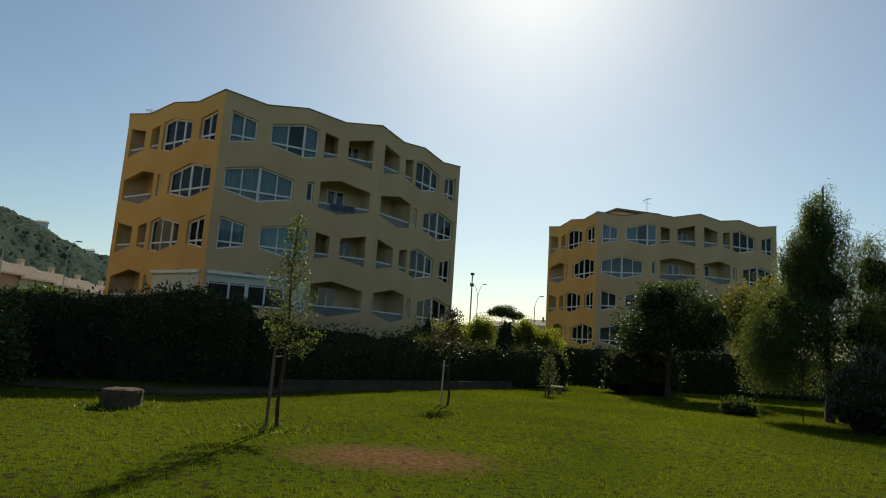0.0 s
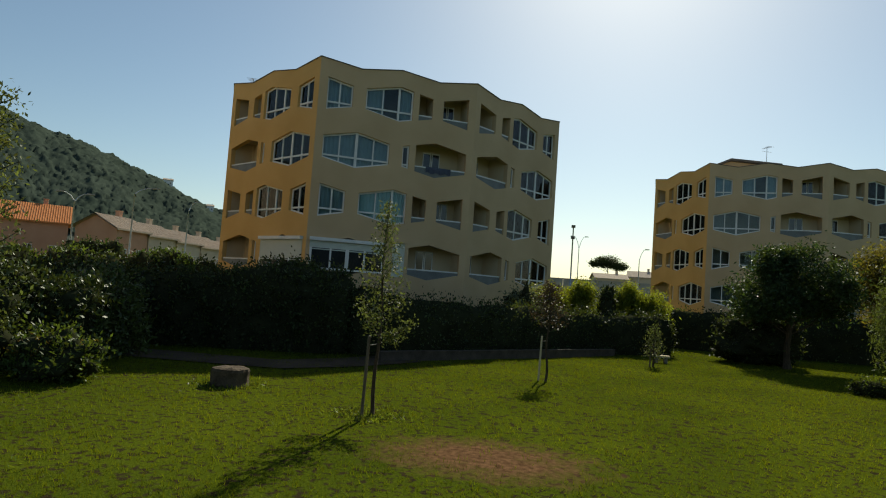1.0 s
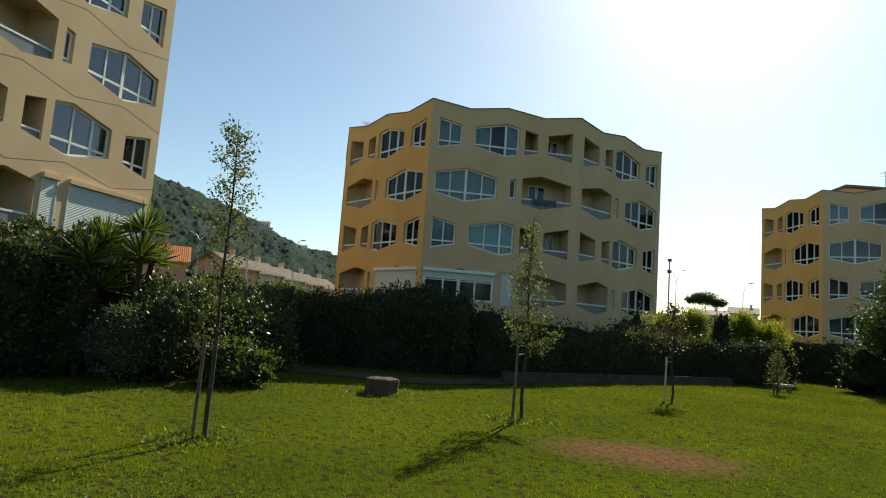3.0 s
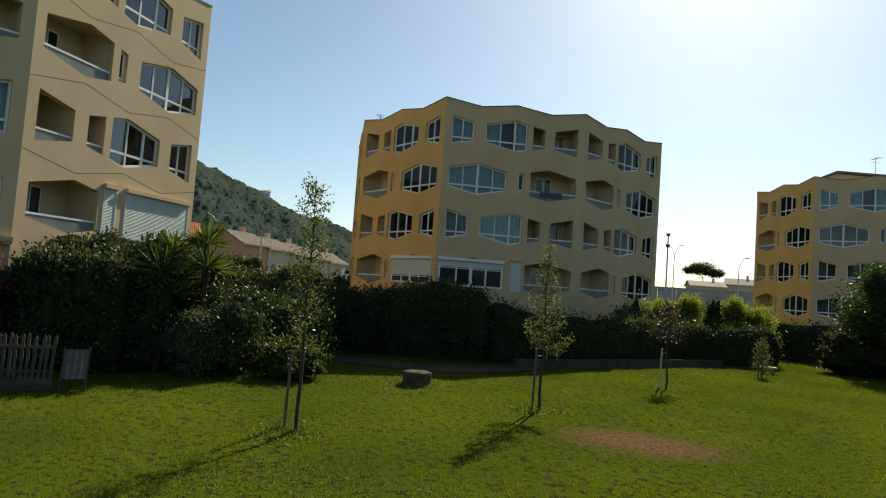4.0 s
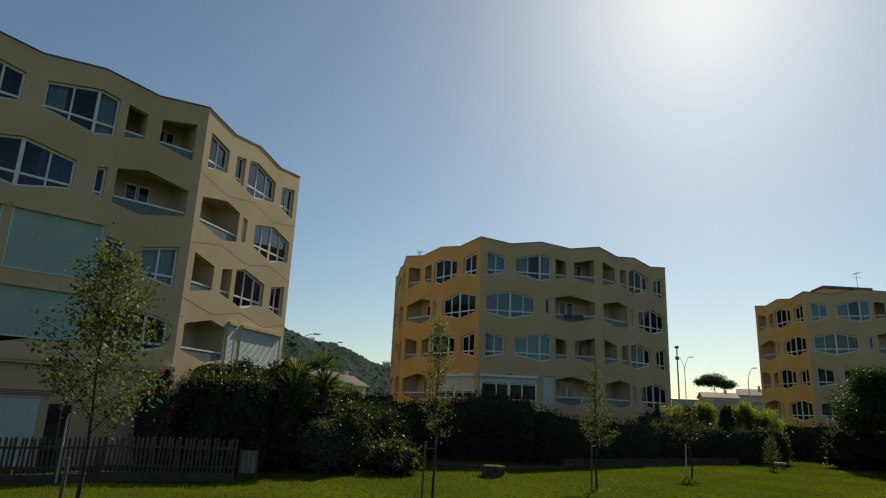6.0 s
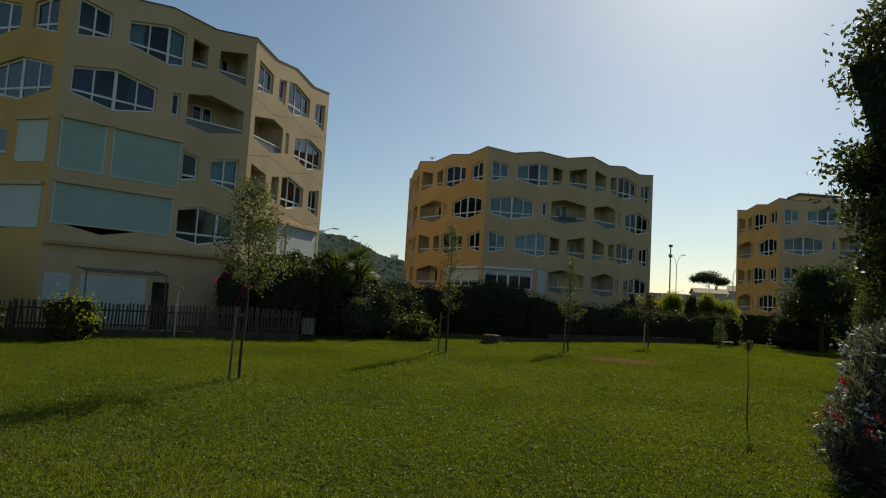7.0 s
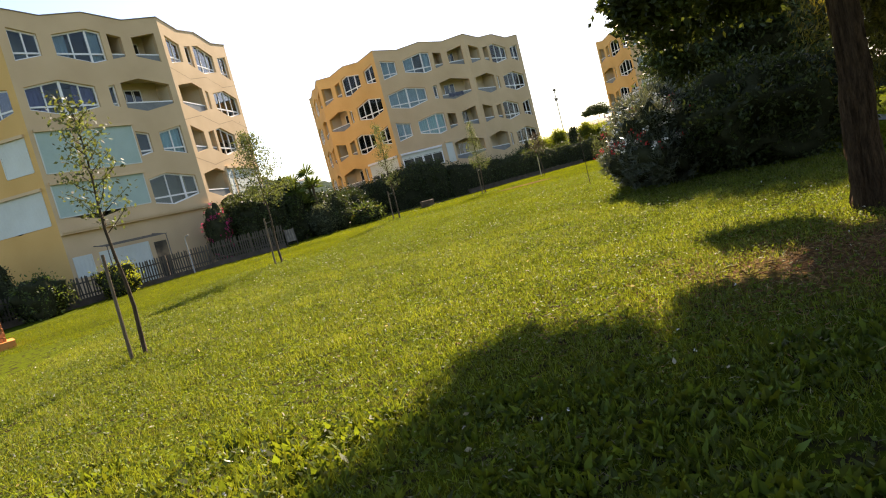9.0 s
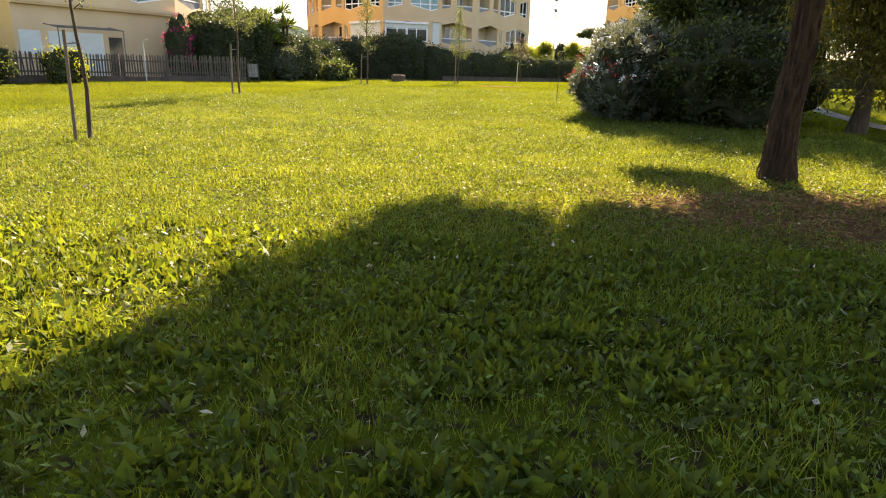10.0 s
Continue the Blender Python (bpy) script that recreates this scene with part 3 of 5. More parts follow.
STRAW = island_varied(surface("dry_straw", (0.20, 0.16, 0.08), (0.34, 0.28, 0.15), 2, 30, 0.85, 0), 0.4)
NEEDLES = island_varied(surface("rusty_needles", (0.16, 0.085, 0.035), (0.30, 0.165, 0.075), 2, 30, 0.9, 0), 0.4)
PALELEAF = island_varied(surface("dry_leaf", (0.30, 0.26, 0.18), (0.52, 0.47, 0.36), 3, 40, 0.7, 0, leafy=0.15), 0.3)
WEED = island_varied(surface("clover_leaf", (0.060, 0.090, 0.016), (0.114, 0.148, 0.028), 0.5, 6, 0.55, 0, spec=0.13, leafy=0.28), 0.6)
PETAL_WHITE = surface("white_petal", (0.70, 0.66, 0.62), (0.84, 0.82, 0.78), 4, 30, 0.7, 0)
PETAL_RED = surface("red_petal", (0.50, 0.035, 0.04), (0.66, 0.09, 0.08), 4, 30, 0.7, 0)
PETAL_MAGENTA = surface("magenta_bract", (0.36, 0.02, 0.14), (0.52, 0.05, 0.24), 4, 30, 0.7, 0, leafy=0.3)
RNG = np.random.default_rng(7)


def unit(n):
    d = RNG.normal(size=(n, 3))
    return d / np.linalg.norm(d, axis=1, keepdims=True)


def leaf_mesh(name, centres, length, width, material, lean=(0, 0, 0), ways=None):
    """Pointed leaves, one diamond each, at the given places; lean: a pull on their direction."""
    n = len(centres)
    d = (unit(n) if ways is None else ways) + np.array(lean)
    d /= np.linalg.norm(d, axis=1, keepdims=True) + 1e-9
    w = np.cross(d, unit(n))
    w /= np.linalg.norm(w, axis=1, keepdims=True) + 1e-9
    s = RNG.uniform(0.6, 1.3, (n, 1))
    c = np.asarray(centres)
    tip, side = d * s * length, w * s * width / 2
    v = np.stack([c, c + tip * 0.45 + side, c + tip, c + tip * 0.45 - side], 1).reshape(-1, 3)
    me = bpy.data.meshes.new(name)
    me.vertices.add(n * 4)
    me.vertices.foreach_set("co", v.astype(np.float32).ravel())
    me.loops.add(n * 4)
    me.loops.foreach_set("vertex_index", np.arange(n * 4, dtype=np.int32))
    me.polygons.add(n)
    me.polygons.foreach_set("loop_start", np.arange(0, n * 4, 4, dtype=np.int32))
    me.materials.append(material)
    me.update(calc_edges=True)
    return me


def lumpy(name, rx, ry, rz, material, seed, rough=0.25, detail=3, shape=2.0):
    """A rounded mass with an uneven skin, its foot at z = 0. shape above 2 makes it boxier."""
    bm = bmesh.new()
    bmesh.ops.create_icosphere(bm, subdivisions=detail, radius=1)
    for v in bm.verts:
        p = v.co.normalized()
        k = (abs(p.x) ** shape + abs(p.y) ** shape + abs(p.z) ** shape) ** (-1 / shape)
        k *= 1 + rough * noise.noise(p * 2.2 + Vector((seed, 0, 0))) + rough * 0.5 * noise.noise(p * 5 + Vector((0, seed, 0)))
        v.co = Vector((p.x * k * rx, p.y * k * ry, (p.z * k + 1) * rz / 2))
        v.co.z = max(v.co.z, 0.0)
    me = bpy.data.meshes.new(name)
    bm.to_mesh(me)
    bm.free()
    me.materials.append(material)
    me.shade_smooth()
    return me


def skin_points(me, n, out=0.08, spread=0.10):
    """Points near the skin of a mesh, with the outward way at each."""
    me.calc_loop_triangles()
    co = np.empty(len(me.vertices) * 3)
    me.vertices.foreach_get("co", co)
    co = co.reshape(-1, 3)
    tri = np.empty(len(me.loop_triangles) * 3, dtype=np.int32)
    me.loop_triangles.foreach_get("vertices", tri)
    t = co[tri.reshape(-1, 3)]
    nrm = np.cross(t[:, 1] - t[:, 0], t[:, 2] - t[:, 0])
    area = np.linalg.norm(nrm, axis=1)
    pick = RNG.choice(len(t), n, p=area / area.sum())
    a, b = RNG.random((2, n, 1))
    flip = (a + b) > 1
    a, b = np.where(flip, 1 - a, a), np.where(flip, 1 - b, b)
    p = t[pick, 0] + a * (t[pick, 1] - t[pick, 0]) + b * (t[pick, 2] - t[pick, 0])
    w = nrm[pick] / (area[pick, None] + 1e-9)
    return p + w * (out + spread * RNG.normal(size=(n, 1))), w


def clumped(p, w, keep, size=0.5, seed=0.0):
    """Thins points out by a noise, so that the leaves stand in tufts."""
    f = np.array([noise.noise(Vector(q) / size + Vector((seed, 0, 0))) for q in p])
    order = np.argsort(-(f + RNG.normal(size=len(p)) * 0.15))[: int(len(p) * keep)]
    return p[order], w[order]


def shrub(name, x, y, rx, ry, rz, material, count, leaf, label, category="shrub", seed=1.0, shape=2.3, rough=0.3, width=0.45, turn=0, group="", out=0.05, spread=0.10, lean=(0, 0, 0.25), base=None, flowers=()):
    """A bush: a solid core coloured as inner shade, leaves in tufts outside, blossoms if any."""
    root = tagged(new(name), label, category, group)
    root.matrix_basis = pose(x, y, (ground_z(x, y) if base is None else base) - 0.03, 0, 0, turn)
    core = lumpy("shade_core", rx * 0.9, ry * 0.9, rz * 0.94, INNER_SHADE, seed, rough, 4, shape)
    put("shade_core", core, root)
    p, w = skin_points(core, int(count * 1.5), out, spread)
    p, w = clumped(p, w, 0.67, max(0.3, rz * 0.22), seed)
    ways = w * 0.5 + unit(len(p)) * 0.8
    put("foliage", leaf_mesh("foliage", p, leaf, leaf * width, material, lean, ways), root)
    for petal, n, tag, near in flowers:
        q, u = skin_points(core, n * 6, out + 0.05, spread * 0.6)
        f = np.array([noise.noise(Vector(a) / 0.5 + Vector((near, seed, 0))) for a in q])
        q = q[np.argsort(-f)[:n]]
        many = np.repeat(q, 5, 0) + RNG.normal(size=(len(q) * 5, 3)) * 0.025
        put("blossom", leaf_mesh("blossom", many, 0.05, 0.045, petal), root, None, tag)
    return root


# ---- hedges ----
def hedge(name, line, width, heights, material, count, leaf, label, seed=1.0, category="hedge", rough=0.18, spread=0.1, wide=0.5):
    """A long hedge along a line of (x, y) with a height at each point."""
    root = tagged(new(name), label, category)
    x0, y0 = line[0]
    root.matrix_basis = pose(x0, y0, ground_z(x0, y0) - 0.05)
    pts = []
    for (ax, ay), (bx, by), ha, hb in zip(line, line[1:], heights, heights[1:]):
        n = max(2, int(math.hypot(bx - ax, by - ay) / 0.4))
        pts += [(ax + (bx - ax) * k / n, ay + (by - ay) * k / n, ha + (hb - ha) * k / n) for k in range(n)]
    pts.append((*line[-1], heights[-1]))
    v, f, ring = [], [], 14
    for k, (x, y, h) in enumerate(pts):
        qx, qy = pts[min(k + 1, len(pts) - 1)][0] - pts[max(k - 1, 0)][0], pts[min(k + 1, len(pts) - 1)][1] - pts[max(k - 1, 0)][1]
        ln = math.hypot(qx, qy)
        nx, ny = -qy / ln, qx / ln
        end = 0.55 if k in (0, len(pts) - 1) else 1.0
        for s in range(ring):
            a = math.pi * s / (ring - 1)
            ex, ez = math.copysign(abs(math.cos(a)) ** 0.5, math.cos(a)), abs(math.sin(a)) ** 0.45
            j = 1 + rough * (noise.noise((x * 0.7 + ex * 1.5, y * 0.7, ez * 2 + seed)) + 0.6 * noise.noise((x * 2 + ex * 2, y * 2, ez * 4 + seed)))
            v.append((x - x0 + nx * ex * width / 2 * j * end, y - y0 + ny * ex * width / 2 * j * end, h * ez * (0.6 + 0.4 * j) * (1 if end == 1 else 0.9)))
    for k in range(len(pts) - 1):
        for s in range(ring - 1):
            q = k * ring + s
            f.append((q, q + 1, q + ring + 1, q + ring))
    f.append(tuple(range(ring - 1, -1, -1)))
    f.append(tuple((len(pts) - 1) * ring + s for s in range(ring)))
    # Solid hull, coloured as inner shade, fills the gaps between leaves.
    core = mesh_of("shade_core", v, f, INNER_SHADE, True)
    put("shade_core", core, root)
    p, w = skin_points(core, int(count * 1.4), 0.05, spread)
    p, w = clumped(p, w, 0.72, 0.45, seed)
    w = np.where((w[:, 2:3] < -0.3), -w, w)
    put("foliage", leaf_mesh("foliage", p, leaf, leaf * wide, material, (0, 0, 0.3), w * 0.4 + unit(len(p)) * 0.8), root)
    return root


# ---- trees ----
def limb_line(a, b, bend, n=6):
    a, b = Vector(a), Vector(b)
    side = Vector((RNG.normal(), RNG.normal(), RNG.normal() * 0.4)).normalized() * (b - a).length * bend
    return [a.lerp(b, k / n) + side * math.sin(math.pi * k / n) + Vector((0, 0, 0)) for k in range(n + 1)]


def tree(name, x, y, height, trunk, crown, clumps, per_clump, leaf, material, label, lean=(0, 0), width=0.4, clump=0.6, droop=0.0, group="", fork=0.35, seed=0, bark=BARK, category="tree", low=None, core=0.0):
    """trunk: radius at the foot; crown: centre and half-axes of the crown, from the foot of the tree."""
    root = tagged(new(name), label, category, group)
    root.matrix_basis = pose(x, y, ground_z(x, y) - 0.04)
    lobes = crown if isinstance(crown[0][0], tuple) else (crown,)
    (cx, cy, cz), (rx, ry, rz) = lobes[0]
    top = Vector((lean[0], lean[1], height))
    p = Pile()
    spine = [Vector((0, 0, 0)).lerp(top, k / 9) + Vector((0.06 * trunk * 4 * math.sin(k * 1.3 + seed), 0.06 * trunk * 4 * math.cos(k * 1.7 + seed), 0)) * (k > 0) for k in range(10)]
    fine = 12 if trunk > 0.2 and bark is OLDBARK else 1
    rings = [spine[min(9, k // fine)].lerp(spine[min(9, k // fine + 1)], (k % fine) / fine) for k in range(9 * fine + 1)]
    p.tube(rings, [trunk * (1 + 0.3 * max(0, 1 - k / (0.6 * fine))) * (1 - 0.82 * k / (9 * fine)) for k in range(9 * fine + 1)], 72 if trunk > 0.2 and bark is OLDBARK else 12)
    if trunk > 0.2 and bark is OLDBARK:
        for q in p.v:
            a = math.atan2(q.y - lean[1] * q.z / height, q.x - lean[0] * q.z / height)
            k = 0.03 - 0.10 * abs(noise.noise((math.cos(a) * 5, math.sin(a) * 5, q.z * 1.3))) - 0.05 * abs(noise.noise((math.cos(a) * 11, math.sin(a) * 11, q.z * 3.0)))
            q.x += math.cos(a) * k
            q.y += math.sin(a) * k
    put("trunk", p.mesh("trunk", bark, True), root)
    centres = []
    k = 0
    while len(centres) < clumps:
        q = RNG.uniform(-1, 1, 3)
        k += 1
        if np.linalg.norm(q) > 1 or np.linalg.norm(q) < 0.35 * RNG.random() or noise.noise(Vector(q) * 2.0 + Vector((seed, 3.1, 0))) < -0.12:
            continue
        (lx, ly, lz), (sx, sy, sz) = lobes[len(centres) % len(lobes)]
        centres.append((lx + q[0] * sx, ly + q[1] * sy, lz + q[2] * sz))
    limbs = Pile()
    for c in centres[:: max(1, clumps // 26)]:
        t = fork + (0.95 - fork) * max(0.0, min(1.0, (c[2] - (cz - rz)) / (2 * rz))) * 0.8
        a = spine[min(9, int(t * 9))]
        r0 = max(0.012, trunk * 0.32 * (1 - t))
        limbs.tube(limb_line(a, c, 0.12), [r0 * (1 - 0.13 * s) for s in range(7)], 6)
    put("branchwork", limbs.mesh("branchwork", bark, True), root)
    # Solid dark lumps added inside the crown to block skylight.
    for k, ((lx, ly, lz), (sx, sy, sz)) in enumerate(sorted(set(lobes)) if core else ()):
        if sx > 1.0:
            put("crown_blocker", lumpy("crown_blocker", sx * core, sy * core, 2 * sz * core, INNER_SHADE, seed + k, 0.5, 3), root, pose(lx, ly, lz - sz * core))
    c = np.repeat(np.array(centres), per_clump, 0)
    tight = np.array([min(1.0, 0.3 + 0.45 * lobes[k % len(lobes)][1][0]) for k in range(len(centres))])
    off = RNG.normal(size=c.shape) * clump * np.array((1, 1, 0.75)) * np.repeat(tight, per_clump)[:, None]
    if droop:
        off[:, 2] -= np.abs(RNG.normal(size=len(c))) * droop
        off[:, :2] *= 0.8
    q = c + off
    if low is not None:
        q = q[q[:, 2] > low]
    put("crown", leaf_mesh("crown", q, leaf, leaf * width, material, (0, 0, -0.9 if droop else 0.1)), root)
    return root


def sapling(x, y, height, crown_low, half, leaves, stake, stake_top, label, tall=0.75, leafy=LEAF_SAPLING, leaf=0.085, stem=0.042, bend=0.035, low_heavy=1.0, stake_wood=DARKWOOD):
    """A young tree with a pointed crown; stake: foot of its post, a thing of its own."""
    z = ground_z(x, y)
    root = tagged(new("young_tree"), label, "tree", "young trees on the lawn")
    root.matrix_basis = pose(x, y, z - 0.03)
    h = height - z
    p = Pile()
    spine = [(bend * math.sin(k * 1.1 + x) * min(k, 1), bend * math.cos(k * 0.9 + y) * min(k, 1), h * 0.95 * k / 10) for k in range(11)]
    p.tube(spine, [stem * (1 - 0.095 * k) + 0.003 for k in range(11)], 8)
    put("trunk", p.mesh("trunk", BARK, True), root)
    lo = crown_low - z
    limbs, centres = Pile(), []
    for k in range(26):
        t = (k / 26) ** 0.9
        b = lo - 0.15 + (h - lo) * t * 0.92
        r = half * (1 - t) ** tall * (0.75 + 0.35 * RNG.random()) + 0.06
        a = k * 2.4
        end = (math.cos(a) * r, math.sin(a) * r, b + r * 0.75)
        limbs.tube(limb_line((0, 0, b), end, 0.06, 4), [0.011 * (1 - 0.15 * s) for s in range(5)], 5)
        for s in range(4):
            f = 0.35 + 0.65 * s / 3
            centres.append((end[0] * f, end[1] * f, b + (end[2] - b) * f))
    put("branchwork", limbs.mesh("branchwork", BARK), root)
    c = np.array(centres)[(len(centres) * RNG.random(leaves) ** low_heavy).astype(int)] + RNG.normal(size=(leaves, 3)) * 0.075 * (0.6 + half)
    put("crown", leaf_mesh("crown", c, leaf, leaf * 0.5, leafy, (0, 0, 0.1)), root)
    if stake:
        sx, sy = stake
        sz = ground_z(sx, sy)
        s = Pile()
        lean = Vector((x - sx, y - sy)) * 0.15
        s.tube([(0, 0, -0.05), (lean.x, lean.y, stake_top - sz)], [0.034, 0.030], 10)
        post = put("tree_stake", s.mesh("tree_stake", stake_wood), None, pose(sx, sy, sz), "round weathered wooden stake tied beside a young tree" if stake_wood is DARKWOOD else "pale leaning stake beside the small plum tree", "stake", "tree stakes")
        t = Pile()
        m = (stake_top - sz) * 0.88
        t.tube([(lean.x * 0.85, lean.y * 0.85, m), (x - sx, y - sy, m + 0.03)], 0.012, 6)
        put("tie", t.mesh("tie", COPING), post)
    return root


# ---- the lawn's grass ----
def blades(name, n, x0, x1, y0, y1, low, high, wide, material, label, density=None):
    x, y = RNG.uniform(x0, x1, n), RNG.uniform(y0, y1, n)
    bare = np.zeros(n, bool)
    for bx, by, rx, ry, share in ((-0.4, 10.9, 1.8, 1.2, 0.82), (4.8, -18.2, 2.2, 1.3, 0.85)):
        d = ((x - bx) / rx) ** 2 + ((y - by) / ry) ** 2 + RNG.normal(size=n) * 0.25
        bare |= RNG.random(n) < share * np.clip(1.5 - d, 0, 1)
    if density is not None:
        bare |= np.array([noise.noise((a * 1.1, b * 1.1, 14.0)) for a, b in zip(x, y)]) + RNG.normal(size=n) * 0.15 < density
    x, y = x[~bare], y[~bare]
    n = len(x)
    z = np.array([ground_z(a, b) for a, b in zip(x, y)])
    tuft = np.array([noise.noise((a * 1.3, b * 1.3, 2.0)) + 0.5 * noise.noise((a * 4, b * 4, 5.0)) for a, b in zip(x, y)])
    h = RNG.uniform(low, high, n) * np.clip(1 + 0.75 * tuft, 0.35, 2)
    a = RNG.uniform(0, 2 * np.pi, n)
    lean = RNG.normal(size=(n, 2)) * 0.45
    c = np.stack([x, y, z - 0.01], 1)
    side = np.stack([np.cos(a), np.sin(a), np.zeros(n)], 1) * wide / 2
    tip = c + np.stack([lean[:, 0] * h, lean[:, 1] * h, h], 1)
    v = np.stack([c - side, c + side, tip], 1).reshape(-1, 3)
    me = bpy.data.meshes.new(name)
    me.vertices.add(n * 3)
    me.vertices.foreach_set("co", v.astype(np.float32).ravel())
    me.loops.add(n * 3)
    me.loops.foreach_set("vertex_index", np.arange(n * 3, dtype=np.int32))
    me.polygons.add(n)
    me.polygons.foreach_set("loop_start", np.arange(0, n * 3, 3, dtype=np.int32))
    me.materials.append(material)
    me.update(calc_edges=True)
    put(name, me, None, None, label, "grass", kind="stuff")


def tufts(name, n, x0, x1, y0, y1, length, width, material, label):
    """Small leaves lying every way through the turf."""
    x, y = RNG.uniform(x0, x1, n), RNG.uniform(y0, y1, n)
    bare = ((x + 0.4) / 1.8) ** 2 + ((y - 10.9) / 1.2) ** 2 < 1
    bare |= (((x - 4.8) / 2.2) ** 2 + ((y + 18.2) / 1.3) ** 2 < 1) & (RNG.random(n) < 0.85)
    x, y = x[~bare], y[~bare]
    n = len(x)
    z = np.array([ground_z(a, b) for a, b in zip(x, y)])
    mound = np.array([noise.noise((a * 2.2, b * 2.2, 7.0)) for a, b in zip(x, y)])
    z += 0.01 + np.abs(RNG.normal(size=n)) * 0.035 * (1 + mound)
    d = unit(n)
    d[:, 2] = np.abs(d[:, 2]) * 0.8
    put(name, leaf_mesh(name, np.stack([x, y, z], 1), length, width, material, (0, 0, 0), d), None, None, label, "grass", kind="stuff")


def oleander(x, y, rx, ry, rz, label):
    """A tall bush of upright shoots, each a whorl of narrow leaves, many with a head of blossom."""
    root = tagged(new("oleander"), label, "oleander")
    root.matrix_basis = pose(x, y, ground_z(x, y) - 0.03)
    core = lumpy("shade_core", rx * 0.84, ry * 0.86, rz * 0.88, INNER_SHADE, 51.0, 0.42, 4, 2.3)
    put("shade_core", core, root)
    p, w = skin_points(core, 3400, 0.10, 0.09)
    p, w = clumped(p, w, 0.7, 0.5, 51.0)
    d = w * 0.8 + unit(len(p)) * 0.45 + np.array((0, 0, 0.75))
    d /= np.linalg.norm(d, axis=1, keepdims=True)
    k = 13
    along = RNG.uniform(-0.28, 0.06, (len(p), k, 1))
    at = (p[:, None, :] + d[:, None, :] * along).reshape(-1, 3)
    ways = (np.repeat(d, k, 0) * 0.75 + unit(len(at)) * 0.75)
    put("foliage", leaf_mesh("foliage", at, 0.17, 0.028, LEAF_OLEANDER, (0, 0, 0.1), ways), root)
    tip = p + d * 0.16
    low = tip[:, 2] / rz
    pick = RNG.random(len(tip))
    for petal, chosen, tag in ((PETAL_WHITE, (pick < 0.13) & (low > 0.40) & (tip[:, 0] < 0.3), "white blossoms"), (PETAL_RED, (pick > 0.95) & (low > 0.32) & (low < 0.85), "red blossoms")):
        q = tip[chosen]
        many = np.repeat(q, 12, 0) + RNG.normal(size=(len(q) * 12, 3)) * 0.045
        put("blossom", leaf_mesh("blossom", many, 0.055, 0.05, petal), root, None, tag)
    return root

# ---- far distance ----
# Distance haze is mixed into both hill colours.
HILLSIDE = surface("hazy_wooded_hillside", (0.026, 0.038, 0.028), (0.046, 0.060, 0.046), 0.05, 0.35, 0.95, 0)
FARTREE = surface("hazy_tree_crowns", (0.034, 0.046, 0.036), (0.060, 0.076, 0.060), 0.03, 0.3, 1.0, 0, spec=0.0)


def hill_height(az, r):
    """Height of the wooded ridge by compass angle (degrees right of ahead) and distance."""
    el = float(np.interp(az, (-100, -75, -60, -48, -42, -36, -32, -28, -23, -14, -6), (9, 11, 12.8, 11.6, 9.7, 7.8, 6.2, 4.8, 3.3, 1.6, 0.2)))
    ridge = 650 * math.tan(radians(el)) + 3
    k = max(0.0, min(1.0, (r - 300) / 350))
    k = k * k * (3 - 2 * k)
    return ridge * (k if r < 650 else 1 - 0.5 * min(1, (r - 650) / 500)) + (6 * noise.noise((az * 0.25, r * 0.012, 0)) + 3 * noise.noise((az * 0.9, r * 0.03, 4))) * k


def build_hill():
    azs, rs = np.linspace(-100, -5, 120), np.linspace(300, 1100, 34)
    v = [(r * math.sin(radians(a)), r * math.cos(radians(a)), hill_height(a, r)) for r in rs for a in azs]
    w = len(azs)
    f = [(j * w + i, j * w + i + 1, (j + 1) * w + i + 1, (j + 1) * w + i) for j in range(len(rs) - 1) for i in range(w - 1)]
    put("hill_backdrop", mesh_of("hill_backdrop", v, f, HILLSIDE, True), None, None, "wooded green hill ridge beyond the houses", "hill", kind="structure")
    azs, rs = np.linspace(-62, -8, 330), np.linspace(390, 690, 95)
    v = []
    for r in rs:
        for a in azs:
            a2, r2 = a + RNG.normal() * 0.05, r + RNG.normal() * 1.0
            x, y = r2 * math.sin(radians(a2)), r2 * math.cos(radians(a2))
            v.append((x, y, hill_height(a, r) + 0.6 + 2.0 * abs(noise.noise((x * 0.17, y * 0.17, 0))) * 2 + 1.3 * RNG.random()))
    w = len(azs)
    f = [(j * w + i, j * w + i + 1, (j + 1) * w + i + 1, (j + 1) * w + i) for j in range(len(rs) - 1) for i in range(w - 1)]
    put("hill_trees", mesh_of("hill_trees", v, f, FARTREE, True), None, None, "dense dark pine wood covering the hill", "trees", kind="stuff")


build_hill()

HOUSEWALL = surface("cream_house_wall", (0.50, 0.40, 0.30), (0.60, 0.50, 0.38), 0.6, 20, 0.9, 0.1)
PINKWALL = surface("salmon_house_wall", (0.48, 0.26, 0.17), (0.56, 0.33, 0.22), 0.6, 20, 0.9, 0.1)


